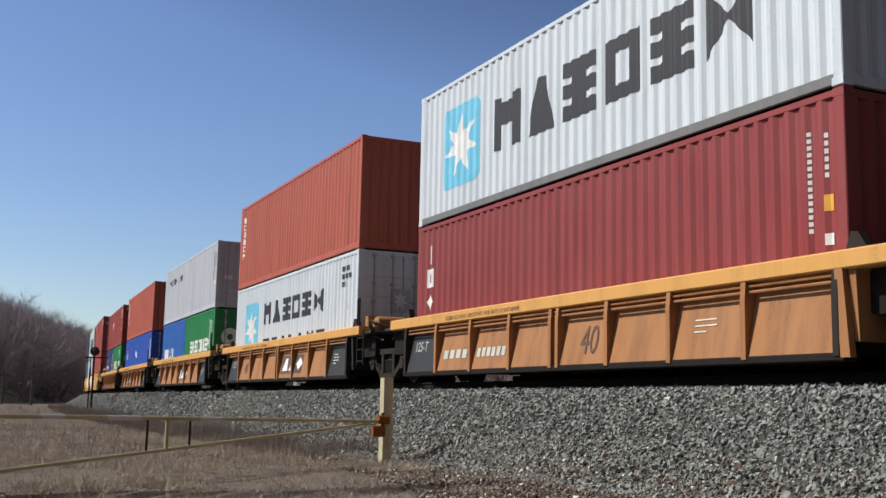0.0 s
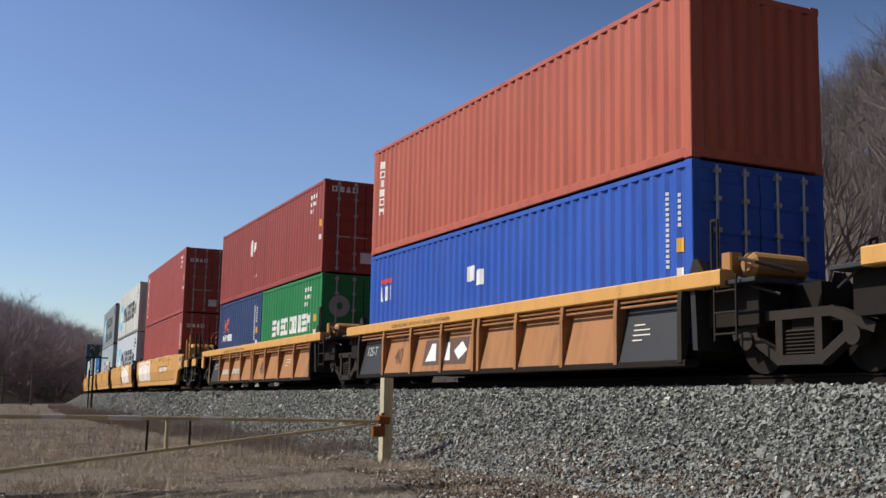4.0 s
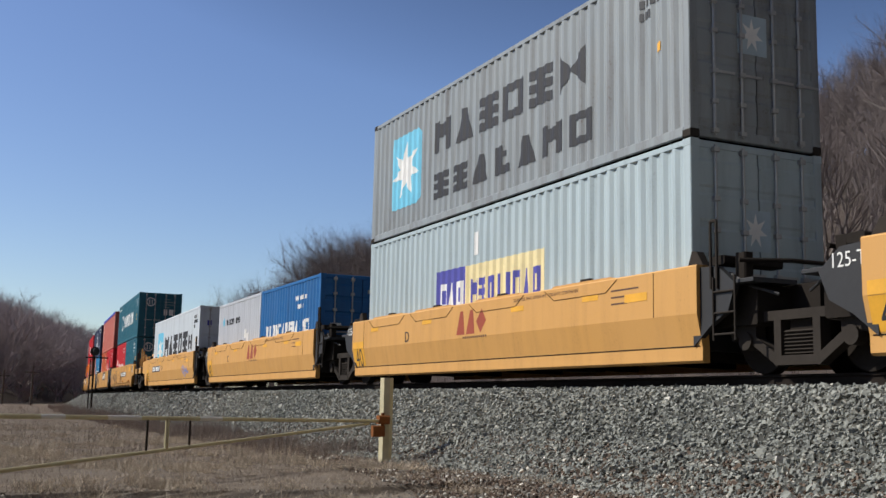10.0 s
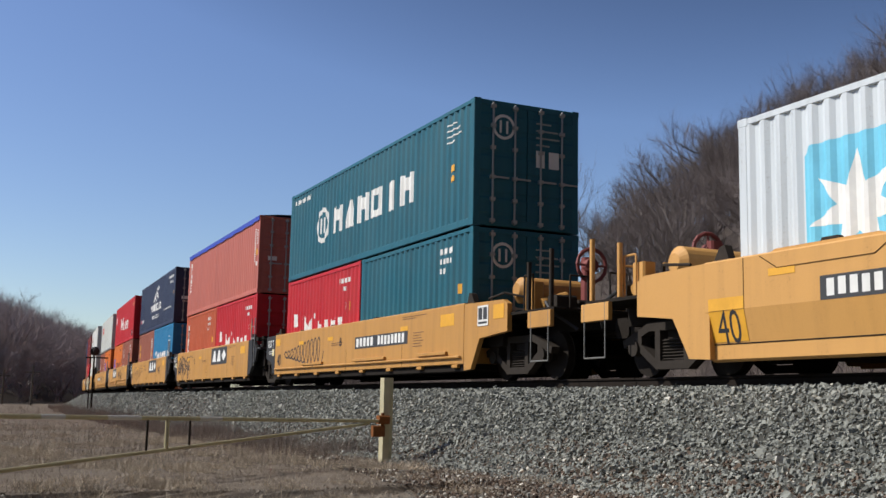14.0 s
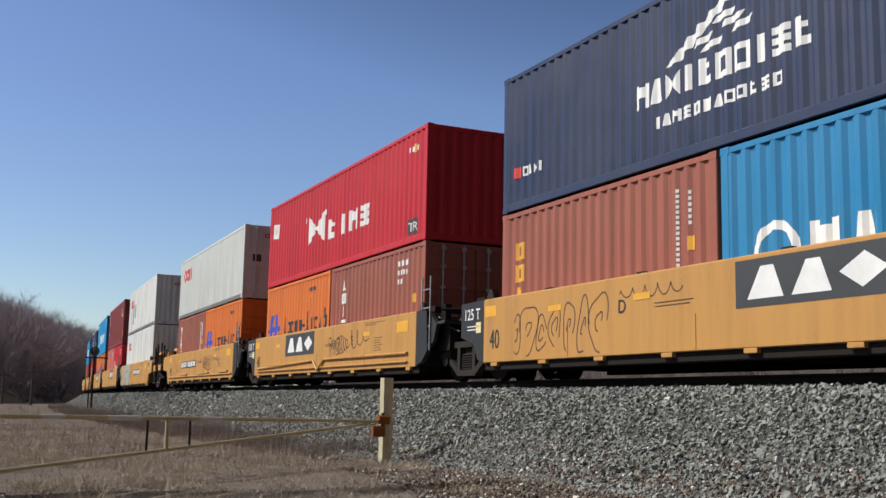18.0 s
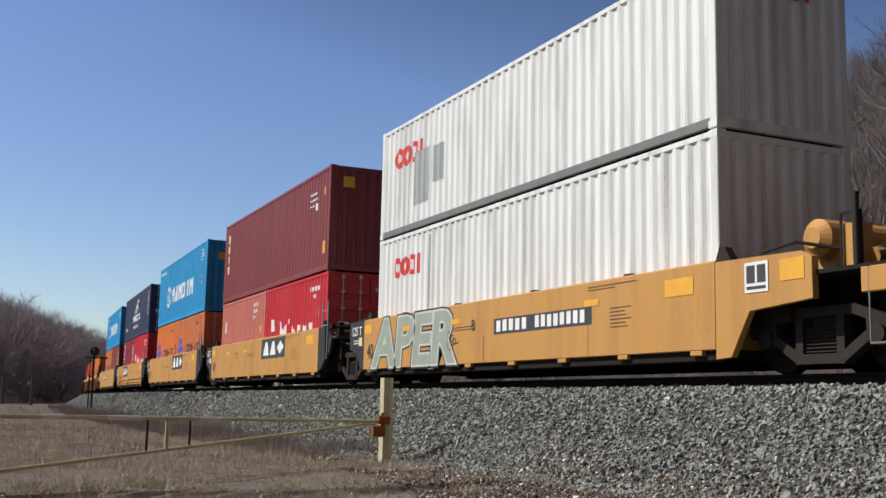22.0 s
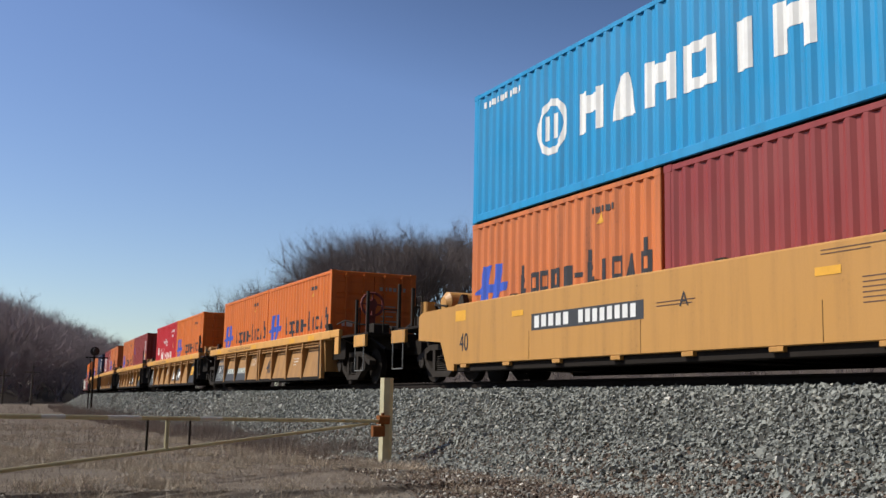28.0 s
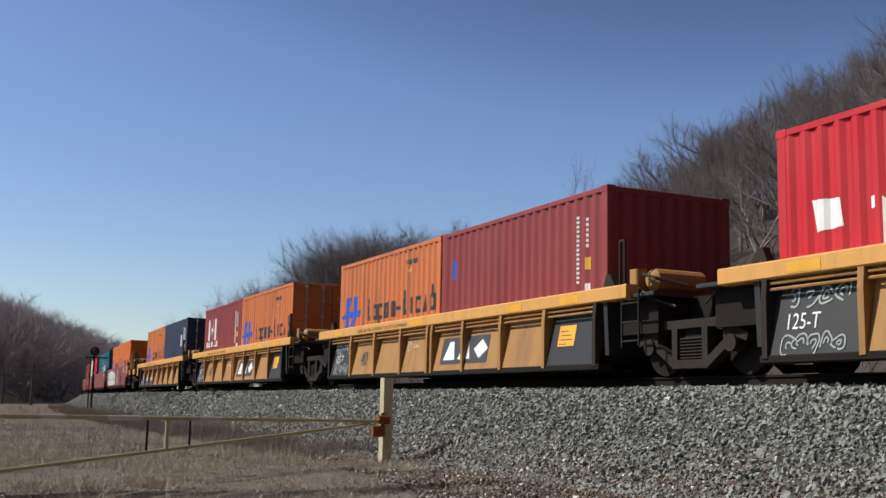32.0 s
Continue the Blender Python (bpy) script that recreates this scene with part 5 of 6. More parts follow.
def slabs(first, brand_u, brands, labels, tags, truss, low):
    for i in range(5):
        m = []
        if i in tags:
            m += tags[i]
        m += BRAND(brand_u[i]) if i in brands else PLATE(brand_u[i], .80, 3.2)
        gap = (brand_u[i] - .1, brand_u[i] + 2.75)
        m += SMALL + [dashes([u for u in (2.3, 4.7, 9.5) if u + .4 < gap[0] or u > gap[1]], 1.08, .4, .1), ("small_print", "brown", lines(brand_u[i] + (3.5 if brand_u[i] < 5 else -1.7), .95, 1.0, .1, 2, 5)), NUM40(.24, .55, .34), ("lettering", "black", letters(labels[i], (5.6, 3.7, 4.3, 8.7, 7.0)[i], .92, .2))]
        car = slab_car(OCHRE, "tan flat-sided well car with black ends", (i == 0, i == 4), m, i in truss, i in low)
        for s in (1, -1):
            if not (i == 0 and s < 0) and not (i == 4 and s > 0) and s > 0:
                part("end_plate_lettering", decal(letters("125 T", -7.12, 1.12, .2, .95, 0, .012) + rect(-6.98, .98, .5, .02) + rect(-6.98, .92, .36, .02), lambda u, v: (-1.472, -u, v)), INK["white"], car)
                part("notice_plate", decal(rect(-6.62, .86, .2, .2), lambda u, v: (-1.472, -u, v)), INK["cream"], car)
        ride(PITCH[first + i], car)


slabs(10, (6.7, 6.93, 6.9, 3.25, 2.88), {1, 2, 3}, "BCDEA",
      {0: [("graffiti", "black", scrawl(1.0, .45, 3.2, .8, 11, .045, 5))], 1: [("graffiti", "black", bubble(.45, .34, 2.3, .98, 6, .078, 2) + scrawl(2.0, 1.16, 1.3, .16, 5, .022, 4)), ("graffiti", "dark", scrawl(2.25, .45, .5, .7, 5, .022, 9))],
       2: [("graffiti", "brown", bubble(1.0, .34, 3.0, .88, 7, .028, 4) + scrawl(4.3, 1.1, 1.5, .2, 5, .022, 6)), ("graffiti", "dark", scrawl(10.1, .62, .6, .6, 5, .022, 16))],
       3: [("graffiti", "black", bubble(7.0, .62, .8, .62, 3, .03, 7) + scrawl(7.7, .7, .8, .5, 5, .025, 7) + scrawl(8.6, .8, 1.2, .5, 3, .025, 1))], 4: [("graffiti", "black", bubble(7.3, .55, 1.4, .65, 4, .025, 12) + scrawl(7.4, .6, 1.6, .6, 6, .02, 12) + scrawl(8.9, .8, 1.3, .5, 3, .03, 3) + scrawl(1.3, .4, .9, .8, 2, .02, 8))]}, {3}, {4, 0})
slabs(15, (6.5, 6.92, 6.83, 3.14, 2.98), {1, 2, 3}, "BCDEA",
      {0: [("graffiti", "black", letters("APER", .60, .38, .98, 1.3, .15, .085)), ("graffiti", "spray", letters("APER", .60, .38, .98, 1.3, .15, .06)), ("graffiti", "grey_green", letters("APER", .60, .38, .98, 1.3, .15, .03)), ("graffiti", "black", scrawl(4.6, .5, .35, .5, 3, .02, 2))]}, {3}, set())

stow(PITCH[10], [("red", STD, "red twenty-foot container with white blocks", flag_line(L20, STD)), ("teal", STD, "teal twenty-foot corrugated container", codes(L20, STD, "white", False), H_END)],
     ("teal", STD, "dark teal container with a white ring and blocks", crescent_line(STD), H_END))
tarped = stow(PITCH[11], [("vermilion", STD, "orange-red twenty-foot container with a white strip", [("patch", "white", rect(.45, .6, .24, 1.6)), ("brand_block", "dark", stack(.5, .7, .14, 1.4, "qwi")), *codes(L20, STD, "white", False)]),
                      ("red", STD, "red twenty-foot container with white blocks", flag_line(L20, STD))],
              ("salmon", STD, "faded red open-top container under a blue tarpaulin", upright(L40, STD, "bqibqm") + codes(L40, STD), NUM_END))
stow(PITCH[12], [("brown", STD, "brown twenty-foot container with yellow upright blocks", [("brand_block", "yellow", stack(.5, .5, .3, 1.6, "qqhq")), *codes(L20, STD)]),
              ("cyan_blue", STD, "sky-blue twenty-foot container with a white ring", [("logo", "white", ring(1.0, 1.05, .42, .3)), ("brand_block", "white", blocks(1.6, .75, 3.6, .62, "mwmqim")), ("number_marking", "white", lines(4.7, 1.4, .7, .8, 4))])],
     ("midnight", STD, "midnight-blue container with a chequered white sail mark", sail_line(STD), NUM_END))
stow(PITCH[13], [("orange", STD, "orange twenty-foot container with leaning blue blades", swift_line(STD)), ("brown", STD, "brown twenty-foot container with a white upright mark", upright(L20, STD, "wqib", "white", .8, .3) + codes(L20, STD, "white", False))],
     ("red", STD, "bright red container with a flag and white blocks", flag_line(L40, STD), BLANK))
stow(PITCH[14], [("brown", STD, "brown twenty-foot container with a white upright mark", upright(L20, STD, "bqibqm", "white", .6, .3) + codes(L20, STD)), ("orange", STD, "orange twenty-foot container with leaning blue blades", swift_line(STD))],
     ("bone", STD, "bone-white container with round red blocks", round_line(STD, .8), {"end_marks": [("brand_block", "red", blocks(-.5, 2.15, .9, .15, "qqhi")), ("sticker", "dark", rect(-.9, 1.3, .3, .25))]}))
stow(PITCH[15], [("white", HIGH, "white container with round red blocks near its edge", round_line(HIGH, .87, 1.93, .85) + [("rub_strip", "grey", rect(2.75, .3, .06, 2.4))], BLANK)],
     ("white", STD, "white container with round red blocks, scuffed", round_line(STD, .8, 1.55, .9) + [("patch", "grey", rect(1.9, .55, .8, 1.2) + rect(2.9, .9, .5, .8))], {"doors": False, "end_marks": [("brand_block", "red", blocks(-.3, 2.05, .9, .15, "qqhi"))]}))
stow(PITCH[16], [("salmon", STD, "faded salmon twenty-foot container", [("sticker", "white", rect(.5, 1.5, .22, .4)), *codes(L20, STD, "white", False)]), ("red", STD, "red twenty-foot container with white blocks", flag_line(L20, STD), NUM_END)],
     ("maroon", HIGH, "maroon container with cream upright blocks", upright(L40, HIGH, "qqhq", "cream", .5, .25) + [("number_marking", "white", lines(10.4, HIGH - .95, .7, .5, 3)), ("sticker", "yellow", rect(11.6, .5, .26, .35) + rect(11.6, HIGH - .75, .14, .22)), ("sticker", "white", rect(10.9, HIGH - 1.1, .16, .2))], {"doors": False, "end_marks": [("sticker", "yellow", rect(-.85, 2.3, .32, .3)), ("number_marking", "white", bars(.8, 1.6, .04, .9, 12, 1, True))]}))
stow(PITCH[17], [("orange", STD, "orange twenty-foot container with leaning blue blades", swift_line(STD)), ("orange_worn", STD, "weathered orange twenty-foot container with leaning blue blades", swift_line(STD))],
     ("sky", HIGH, "bright blue container with a white ring and blocks", crescent_line(HIGH), {"doors": False, "end_marks": [("logo", "white", ring(.28, 2.1, .4, .3) + rect(.12, 1.92, .09, .36) + rect(.35, 1.92, .09, .36) + rect(.12, 2.06, .32, .08)), ("sticker", "yellow", rect(-.75, 2.1, .3, .3))]}))
stow(PITCH[18], [("wine", STD, "dark red twenty-foot container with a white upright strip", [("patch", "white", rect(.35, .7, .22, 1.7)), ("brand_block", "blue", stack(.38, .75, .16, 1.6, "wpqq")), *codes(L20, STD)]), ("red", STD, "red twenty-foot container with white blocks", flag_line(L20, STD), {"doors": False})],
     ("midnight", STD, "midnight-blue container with a chequered white sail mark", sail_line(STD, False), NUM_END))
stow(PITCH[19], [("orange_worn", STD, "weathered orange twenty-foot container with leaning blue blades", swift_line(STD)), ("dark_red", STD, "dark red twenty-foot corrugated container", codes(L20, STD), NUM_END)],
     ("sky", STD, "bright blue container with a white ring and blocks", crescent_line(STD), H_END))

# fifth car: ribbed, one layer of containers
for i in range(5):
    ride(PITCH[20 + i], ribbed_car(DULL_TAN, CHORD, "tan and black ribbed well car on the track", (i == 0, i == 4),
         (rib_marks("name", "black") if i in (0, 4) else rib_marks("brand", "dark", 6.55)) + [CAP, ("reflector", "yellow", [p for u in (.4, 5.2, 9.4, 11.2) for p in rect(u, 1.16, .55, .13)])] +
         [("panel_lettering", "white", letters("125-T", .26, .50, .19, .85)), ("graffiti", "grey", bubble(.22, .74, 1.05, .3, 4, .026, 3 + i) + bubble(.25, .2, 1.0, .26, 5, .022, 13 + i)), ("graffiti", "patch", scrawl(4.75, .62, .6, .26, 4, .012, i))], () if i in (0, 4) else (0, 7)))
OR = "orange twenty-foot container with leaning blue blades"
stow(PITCH[20], [("orange", STD, OR, swift_line(STD)), ("orange", STD, OR, swift_line(STD), NUM_END)])
stow(PITCH[21], [("red", STD, "red twenty-foot container with white blocks", flag_line(L20, STD) + [("logo", "white", scrawl(2.3, 1.55, 1.1, .5, 2, .09, 4))]), ("orange", STD, OR, swift_line(STD))])
stow(PITCH[22], [("orange_worn", STD, "weathered orange twenty-foot container with leaning blue blades", swift_line(STD)), ("dark_red", STD, "dark red twenty-foot container with a small blue mark", [("sticker", "blue", rect(.5, 1.6, .14, .4)), *codes(L20, STD)], {"doors": False})])
stow(PITCH[23], [("dark_red", STD, "dark red twenty-foot container with ragged white blocks", [("brand_block", "white", blocks(.6, 1.35, 1.6, .8, "wpw") + blocks(.3, 1.1, 2.2, .2, "shshs")), *codes(L20, STD)]), ("orange_worn", STD, "weathered orange twenty-foot container with leaning blue blades", swift_line(STD), NUM_END)])
stow(PITCH[24], [("orange_worn", STD, "weathered orange twenty-foot container with dark blocks", swift_line(STD)), ("midnight", STD, "midnight-blue twenty-foot container with a white mark", [("brand_block", "white", blocks(4.4, 1.4, .6, .5, "w")), *codes(L20, STD)])])
# last car in view: oxide red
for i in range(5):
    spray = [("graffiti", "spray", [[(.8, .4), (3.0, .35), (6.2, .4), (6.0, 1.1), (3.2, 1.35), (.7, 1.2)]] + letters("O", 7.2, .45, .8, 1.1)), ("graffiti", "black", scrawl(1.0, .45, 4.8, .7, 6, .05, 3))] if i == 0 else []
    ride(PITCH[25 + i], slab_car(OXIDE, "oxide-red flat-sided well car with sprayed paint" if i == 0 else "oxide-red flat-sided well car", (i == 0, i == 4), spray + SMALL[2:3]))
stow(PITCH[25], [("orange", STD, OR, swift_line(STD)), ("orange", STD, OR, swift_line(STD))])
stow(PITCH[26], [("teal", STD, "dark teal twenty-foot corrugated container", codes(L20, STD)), ("teal", STD, "dark teal twenty-foot container with a white mark", [("brand_block", "white", blocks(.6, 1.0, 2.5, .6, "mwmq"))])])
stow(PITCH[27], [("white", STD, "plain white twenty-foot corrugated container", []), ("red", STD, "red twenty-foot container with white blocks", flag_line(L20, STD))])
stow(PITCH[28], [("dark_red", STD, "dark red forty-foot container in a rail car", codes(L40, STD))])
stow(PITCH[29], [("slate", STD, "slate-grey forty-foot corrugated container", [])])

# the blue tarpaulin on the open-top container
TARP = plain("blue_tarpaulin", (0.03, 0.06, 0.42), 0.5, 0, 6, 0.3, 0.03)
sheet = Shape()
for i in range(25):
    y = -6.05 + 12.1 * i / 24
    w = 0.02 * math.sin(i * 2.1)
    for x, z in ((-1.235, STD - 0.16 + w), (-1.235, STD + 0.0), (-0.6, STD + 0.07 + w), (0, STD + 0.10), (0.6, STD + 0.07 - w), (1.235, STD + 0.0), (1.235, STD - 0.16 - w)):
        sheet.v.append((x, y, z))
sheet.f = [(j * 7 + i, j * 7 + i + 1, (j + 1) * 7 + i + 1, (j + 1) * 7 + i) for j in range(24) for i in range(6)]
part("tarpaulin", sheet, TARP, tarped, "blue tarpaulin cover")


# ---------------------------------------------------------------- barrier gate
POST_Y = plain("weathered_cream_paint", (0.50, 0.45, 0.28), 0.65, 0, 9, 0.25)
GATE_PIPE = plain("pale_olive_pipe_paint", (0.44, 0.39, 0.23), 0.55, 0.1, 14, 0.25)
BAND = plain("worn_reflective_band", (0.55, 0.54, 0.50), 0.5, 0, 20, 0.1)
RUST = plain("rust", (0.22, 0.085, 0.03), 0.85, 0, 22, 0.4)
gate = tagged(new("barrier_gate"), "pale olive pipe barrier gate closing a track", "gate")
px, py = 6.69, 16.27
part("post", Shape().extrude([(px - .085, py - .075), (px + .01, py - .10), (px + .085, py - .05), (px + .085, py + .09), (px - .085, py + .09)], "z", -0.2, 1.36), POST_Y, gate, "cream-painted square steel post")
def on_gate(f, z):
    return (6.55 - 5.89 * f, 16.15 - 4.15 * f, z)


def low(f):
    return 0.63 - 0.472 * (f - 0.05)


part("top_pipe", Shape().tube(on_gate(0.0, 0.668), on_gate(1.25, 0.758), 0.026, k=10), GATE_PIPE, gate)
part("brace_pipe", Shape().tube(on_gate(0.05, low(.05)), on_gate(1.25, low(1.25)), 0.022, k=10), GATE_PIPE, gate)
for f, r in ((0.610, .014), (0.665, .026), (0.711, .014)):
    part("stay", Shape().tube(on_gate(f, .668 + .072 * f), on_gate(f, low(f)), r, k=8), GATE_PIPE if r > .02 else GRIME, gate)
for a, b in ((.53, .588), (.728, .80), (.885, .93)):
    part("band", Shape().tube(on_gate(a, .668 + .072 * a), on_gate(b, .668 + .072 * b), 0.0275, k=10), BAND, gate, "pale reflective band")
part("hinge", Shape().cbox(px - .2, px - .02, py - .2, py - .06, 0.62, 0.76, .02).tube((px - .12, py - .13, .58), (px - .12, py - .13, .8), .03), RUST, gate, "rusty hinge bracket")
part("lock_box", Shape().cbox(px - .30, px - .1, py - .2, py - .1, 0.42, 0.60, .02), RUST, gate, "rusty orange lock box")

# ---------------------------------------------------------------- signal and poles
signal = tagged(new("railway_signal"), "black railway signal with a round target on a thin mast", "signal")
signal.location = (.37, 0, -.26)
part("mast", Shape().tube((8.66, 70, -.2), (8.66, 70, 4.1), .07, .055, 10), GRIME, signal)
part("target", Shape().tube((8.66, 69.86, 4.05), (8.66, 69.9, 4.05), .28, k=20).tube((8.66, 69.9, 4.05), (8.66, 70.12, 4.05), .16, .1, 14), BLACK, signal)
part("hood", Shape().tube((8.66, 69.55, 4.1), (8.66, 69.86, 4.1), .13, k=12), BLACK, signal)
part("bracket", Shape().cbox(8.15, 9.5, 69.95, 70.05, 3.62, 3.7, .01), GRIME, signal)
part("ladder", ladder(8.5, 70.2, 0.2, 3.6, .3, 12), GRIME, signal)
WOOD = plain("grey_pole_wood", (0.10, 0.085, 0.07), 0.9, 0, 6)
for x, y, h in ((9.3, 118, 4.0), (7.0, 126, 3.7)):
    pole = tagged(new("utility_pole"), "short weathered wooden pole at the field's edge", "pole", "line poles")
    pole.location = (x, y, 0)
    part("shaft", Shape().tube((0, 0, -.4), (0, 0, h), .12, .09, 10), WOOD, pole)
    part("crossarm", Shape().cbox(-.7, .7, -.06, .06, h - .7, h - .58, .01), WOOD, pole)


# ---------------------------------------------------------------- trees
BARK = plain("grey_bark", (0.15, 0.13, 0.118), 0.95, 0, 5, 0.35, 0.03)
TWIG = plain("brown_twigs", (0.19, 0.16, 0.152), 0.95, 0, 3, 0.3, 0)

# Far twigs are paled so that their colour carries the distance haze.
HAZE_TWIG = plain("purple_brown_twigs", (0.34, 0.285, 0.285), 0.95, 0, 3, 0.15, 0)


def bare_tree(seed, height, spread=30, limbs=(5, 4, 4), twigs=26, thick=0.011, sides=6, foot=0.24, stout=1.0):
    """A bare tree: a trunk that forks into fanning limbs, their branches, and a haze of fine twigs."""
    rng = random.Random(seed)
    wood, fine = Shape(), Shape()
    runs, rads = (foot, .28, .21, .12), (.0120, .0066, .0030, .0008)

    def turned(d, angle):
        side = d.cross(Vector((rng.gauss(0, 1), rng.gauss(0, 1), rng.gauss(0, 1)))).normalized()
        return (d * math.cos(angle) + side * math.sin(angle)).normalized()

    def spray(a, b, d):
        for _ in range(twigs):
            q = a.lerp(b, rng.uniform(.05, 1.05))
            w = (turned(d, radians(rng.uniform(10, 75))) + Vector((0, 0, .30))).normalized()
            tip = q + w * height * rng.uniform(.04, .13)
            o = w.cross(Vector((rng.gauss(0, 1), rng.gauss(0, 1), rng.gauss(0, 1)))).normalized() * thick * rng.uniform(.5, 1.1)
            k = len(fine.v)
            fine.v += [tuple(q - o), tuple(q + o), tuple(tip)]
            fine.f.append((k, k + 1, k + 2))

    def grow(p, d, level):
        run, r = height * runs[level] * rng.uniform(.75, 1.2), height * rads[level] * stout * rng.uniform(.75, 1.15)
        sh = wood if level < 3 else fine
        pts = [p]
        for i in range(3 if level < 3 else 2):
            d = (d + Vector((rng.gauss(0, .10), rng.gauss(0, .10), .07 if level else .3))).normalized()
            pts.append(pts[-1] + d * run / (3 if level < 3 else 2))
        n = len(pts) - 1
        for i in range(n):
            sh.tube(pts[i], pts[i + 1], r * (1 - .5 * i / n), r * (1 - .5 * (i + 1) / n), max(3, sides - level), caps=False)
        if level == 3:
            spray(pts[0], pts[-1], d)
            return
        for j in range(limbs[level]):
            q = pts[-1] if j < 2 or level == 0 else pts[rng.choice((1, 2))].lerp(pts[-1], rng.random() * .5)
            grow(q, turned(d, radians(rng.uniform(.35, 1.1) * spread)), level + 1)

    grow(Vector((0, 0, -.3)), Vector((rng.gauss(0, .05), rng.gauss(0, .05), 1)).normalized(), 0)
    k = height / max(v[2] for v in fine.v)
    for sh in (wood, fine):
        sh.v = [(x * k, y * k, z * k) for x, y, z in sh.v]
    return wood.mesh("trunk"), fine.mesh("crown")


KINDS = [bare_tree(11 + i, 13.0, (40, 46, 36, 42, 12, 44)[i], ((5, 4, 5), (6, 4, 5), (4, 5, 5), (5, 4, 5), (3, 3, 3), (6, 4, 5))[i], (40, 40, 40, 40, 12, 40)[i], .0045, 6, (.26, .20, .30, .24, .34, .18)[i], (1.2, 1.2, 1.2, 1.2, .7, 1.2)[i]) for i in range(6)]
SMALL_KINDS = [bare_tree(31 + i, 13.0, 40, (4, 4, 4), 26, .0065, 4, .26, 1.1) for i in range(4)]
FAR_KINDS = [bare_tree(51 + i, 13.0, 56, (5, 4, 3), 44, .0105, 3, .08, .7) for i in range(4)]
TREE_LABELS = ["bare grey winter tree with a spreading crown", "bare brown winter tree on the wooded slope"]


def plant(x, y, z, kind, scale, turn, group="bare trees behind the track"):
    t = tagged(new("bare_tree"), TREE_LABELS[kind % 2], "tree", group)
    t.matrix_basis = pose(x, y, z, 0, 0, turn)
    for name, me, mat in (("trunk", KINDS[kind][0], BARK), ("crown", KINDS[kind][1], TWIG)):
        part(name, me, mat, t, m=Matrix.Diagonal((scale, scale, scale, 1)))


rng = random.Random(4)
for _ in range(160):                       # the wooded slope
    y = 12 + 135 * rng.random()
    d = rng.uniform(27, 88)
    aside = (line(y) + d) / y
    if aside > .655:
        plant(line(y) + d, y, rise(d, y) - .1, rng.choice((0, 1, 2, 3, 5)), rng.uniform(.9, 1.25) * min(1.0, .55 + 2.4 * (aside - .655)), rng.uniform(0, 360))
for i in range(62):                        # a clump of tall trees past the bend, thinning out along the line
    a = radians(14.4 + 12.6 * rng.random() ** 1.15)
    far = rng.uniform(112, 140)
    x, y = far * math.sin(a), far * math.cos(a)
    top = float(np.interp(math.degrees(a), [14.6, 17, 19.8, 20.7, 22.4, 24, 26, 28], [12, 16.5, 21, 23, 19, 23.5, 22.5, 20])) * far / 126
    z = rise(x - line(y), y)
    plant(x, y, z - .1, rng.choice((0, 1, 2, 3, 5)), (top * rng.uniform(.90, 1.09) - z) / 12.6, rng.uniform(0, 360))
for i in range(7):
    a, far = radians(rng.uniform(11.6, 13.8)), rng.uniform(160, 185)
    x, y = far * math.sin(a), far * math.cos(a)
    plant(x, y, rise(x - line(y), y) - .1, rng.choice((0, 1, 2)), rng.uniform(.95, 1.2), rng.uniform(0, 360))
plant(line(58) + 21.6, 58, rise(21.6, 58) - .1, 4, 1.30, 40)


def woods(name, count, area, seed, scale, label, kinds, mat=TWIG):
    """Far bare woods, as one mesh."""
    rng = random.Random(seed)
    vs, fs, n = [], [], 0
    data = []
    for trunk, crown in kinds:
        v, f, o = [], [], 0
        for me in (trunk, crown):
            co = np.empty(len(me.vertices) * 3)
            me.vertices.foreach_get("co", co)
            v.append(co.reshape(-1, 3))
            for p in me.polygons:
                q = list(p.vertices)
                f += [(q[0] + o, q[i] + o, q[i + 1] + o) for i in range(1, len(q) - 1)]
            o += len(v[-1])
        data.append((np.concatenate(v), np.array(f)))
    for _ in range(count):
        x, y, z, k = area(rng)
        v, f = data[rng.randrange(4)]
        a, s = rng.uniform(0, math.tau), scale * k * rng.uniform(.75, 1.15)
        c, q = math.cos(a) * s, math.sin(a) * s
        vs.append(np.stack([v[:, 0] * c - v[:, 1] * q + x, v[:, 0] * q + v[:, 1] * c + y, v[:, 2] * s + z], 1))
        fs.append(f + n)
        n += len(v)
    v, f = np.concatenate(vs), np.concatenate(fs)
    me = bpy.data.meshes.new(name)
    me.vertices.add(len(v))
    me.vertices.foreach_set("co", v.reshape(-1))
    me.loops.add(f.size)
    me.loops.foreach_set("vertex_index", f.reshape(-1).astype(np.int32))
    me.polygons.add(len(f))
    me.polygons.foreach_set("loop_start", np.arange(0, f.size, 3, dtype=np.int32))
    me.update(calc_edges=True)
    me.shade_flat()
    me.materials.append(mat)
    return tagged(new(name, me), label, "woods", kind="stuff")


def left_bank(rng):
    y = 150 + 240 * rng.random() ** 1.3
    d = -13 - 75 * rng.random() ** 1.2
    return line(y) + d, y, rise(d, y) - .2, 1.0


def left_brush(rng):
    y = 140 + 60 * rng.random() ** 1.5
    d = -12 - 45 * rng.random()
    return line(y) + d, y, rise(d, y) - .4, .3


def right_bank(rng):
    while True:
        y = 5 + 165 * rng.random()
        d = 26 + 84 * rng.random()
        aside = (line(y) + d) / y
        if aside > .655:
            break
    return line(y) + d, y, rise(d, y) - .2, min(1.0, .55 + 2.4 * (aside - .655))


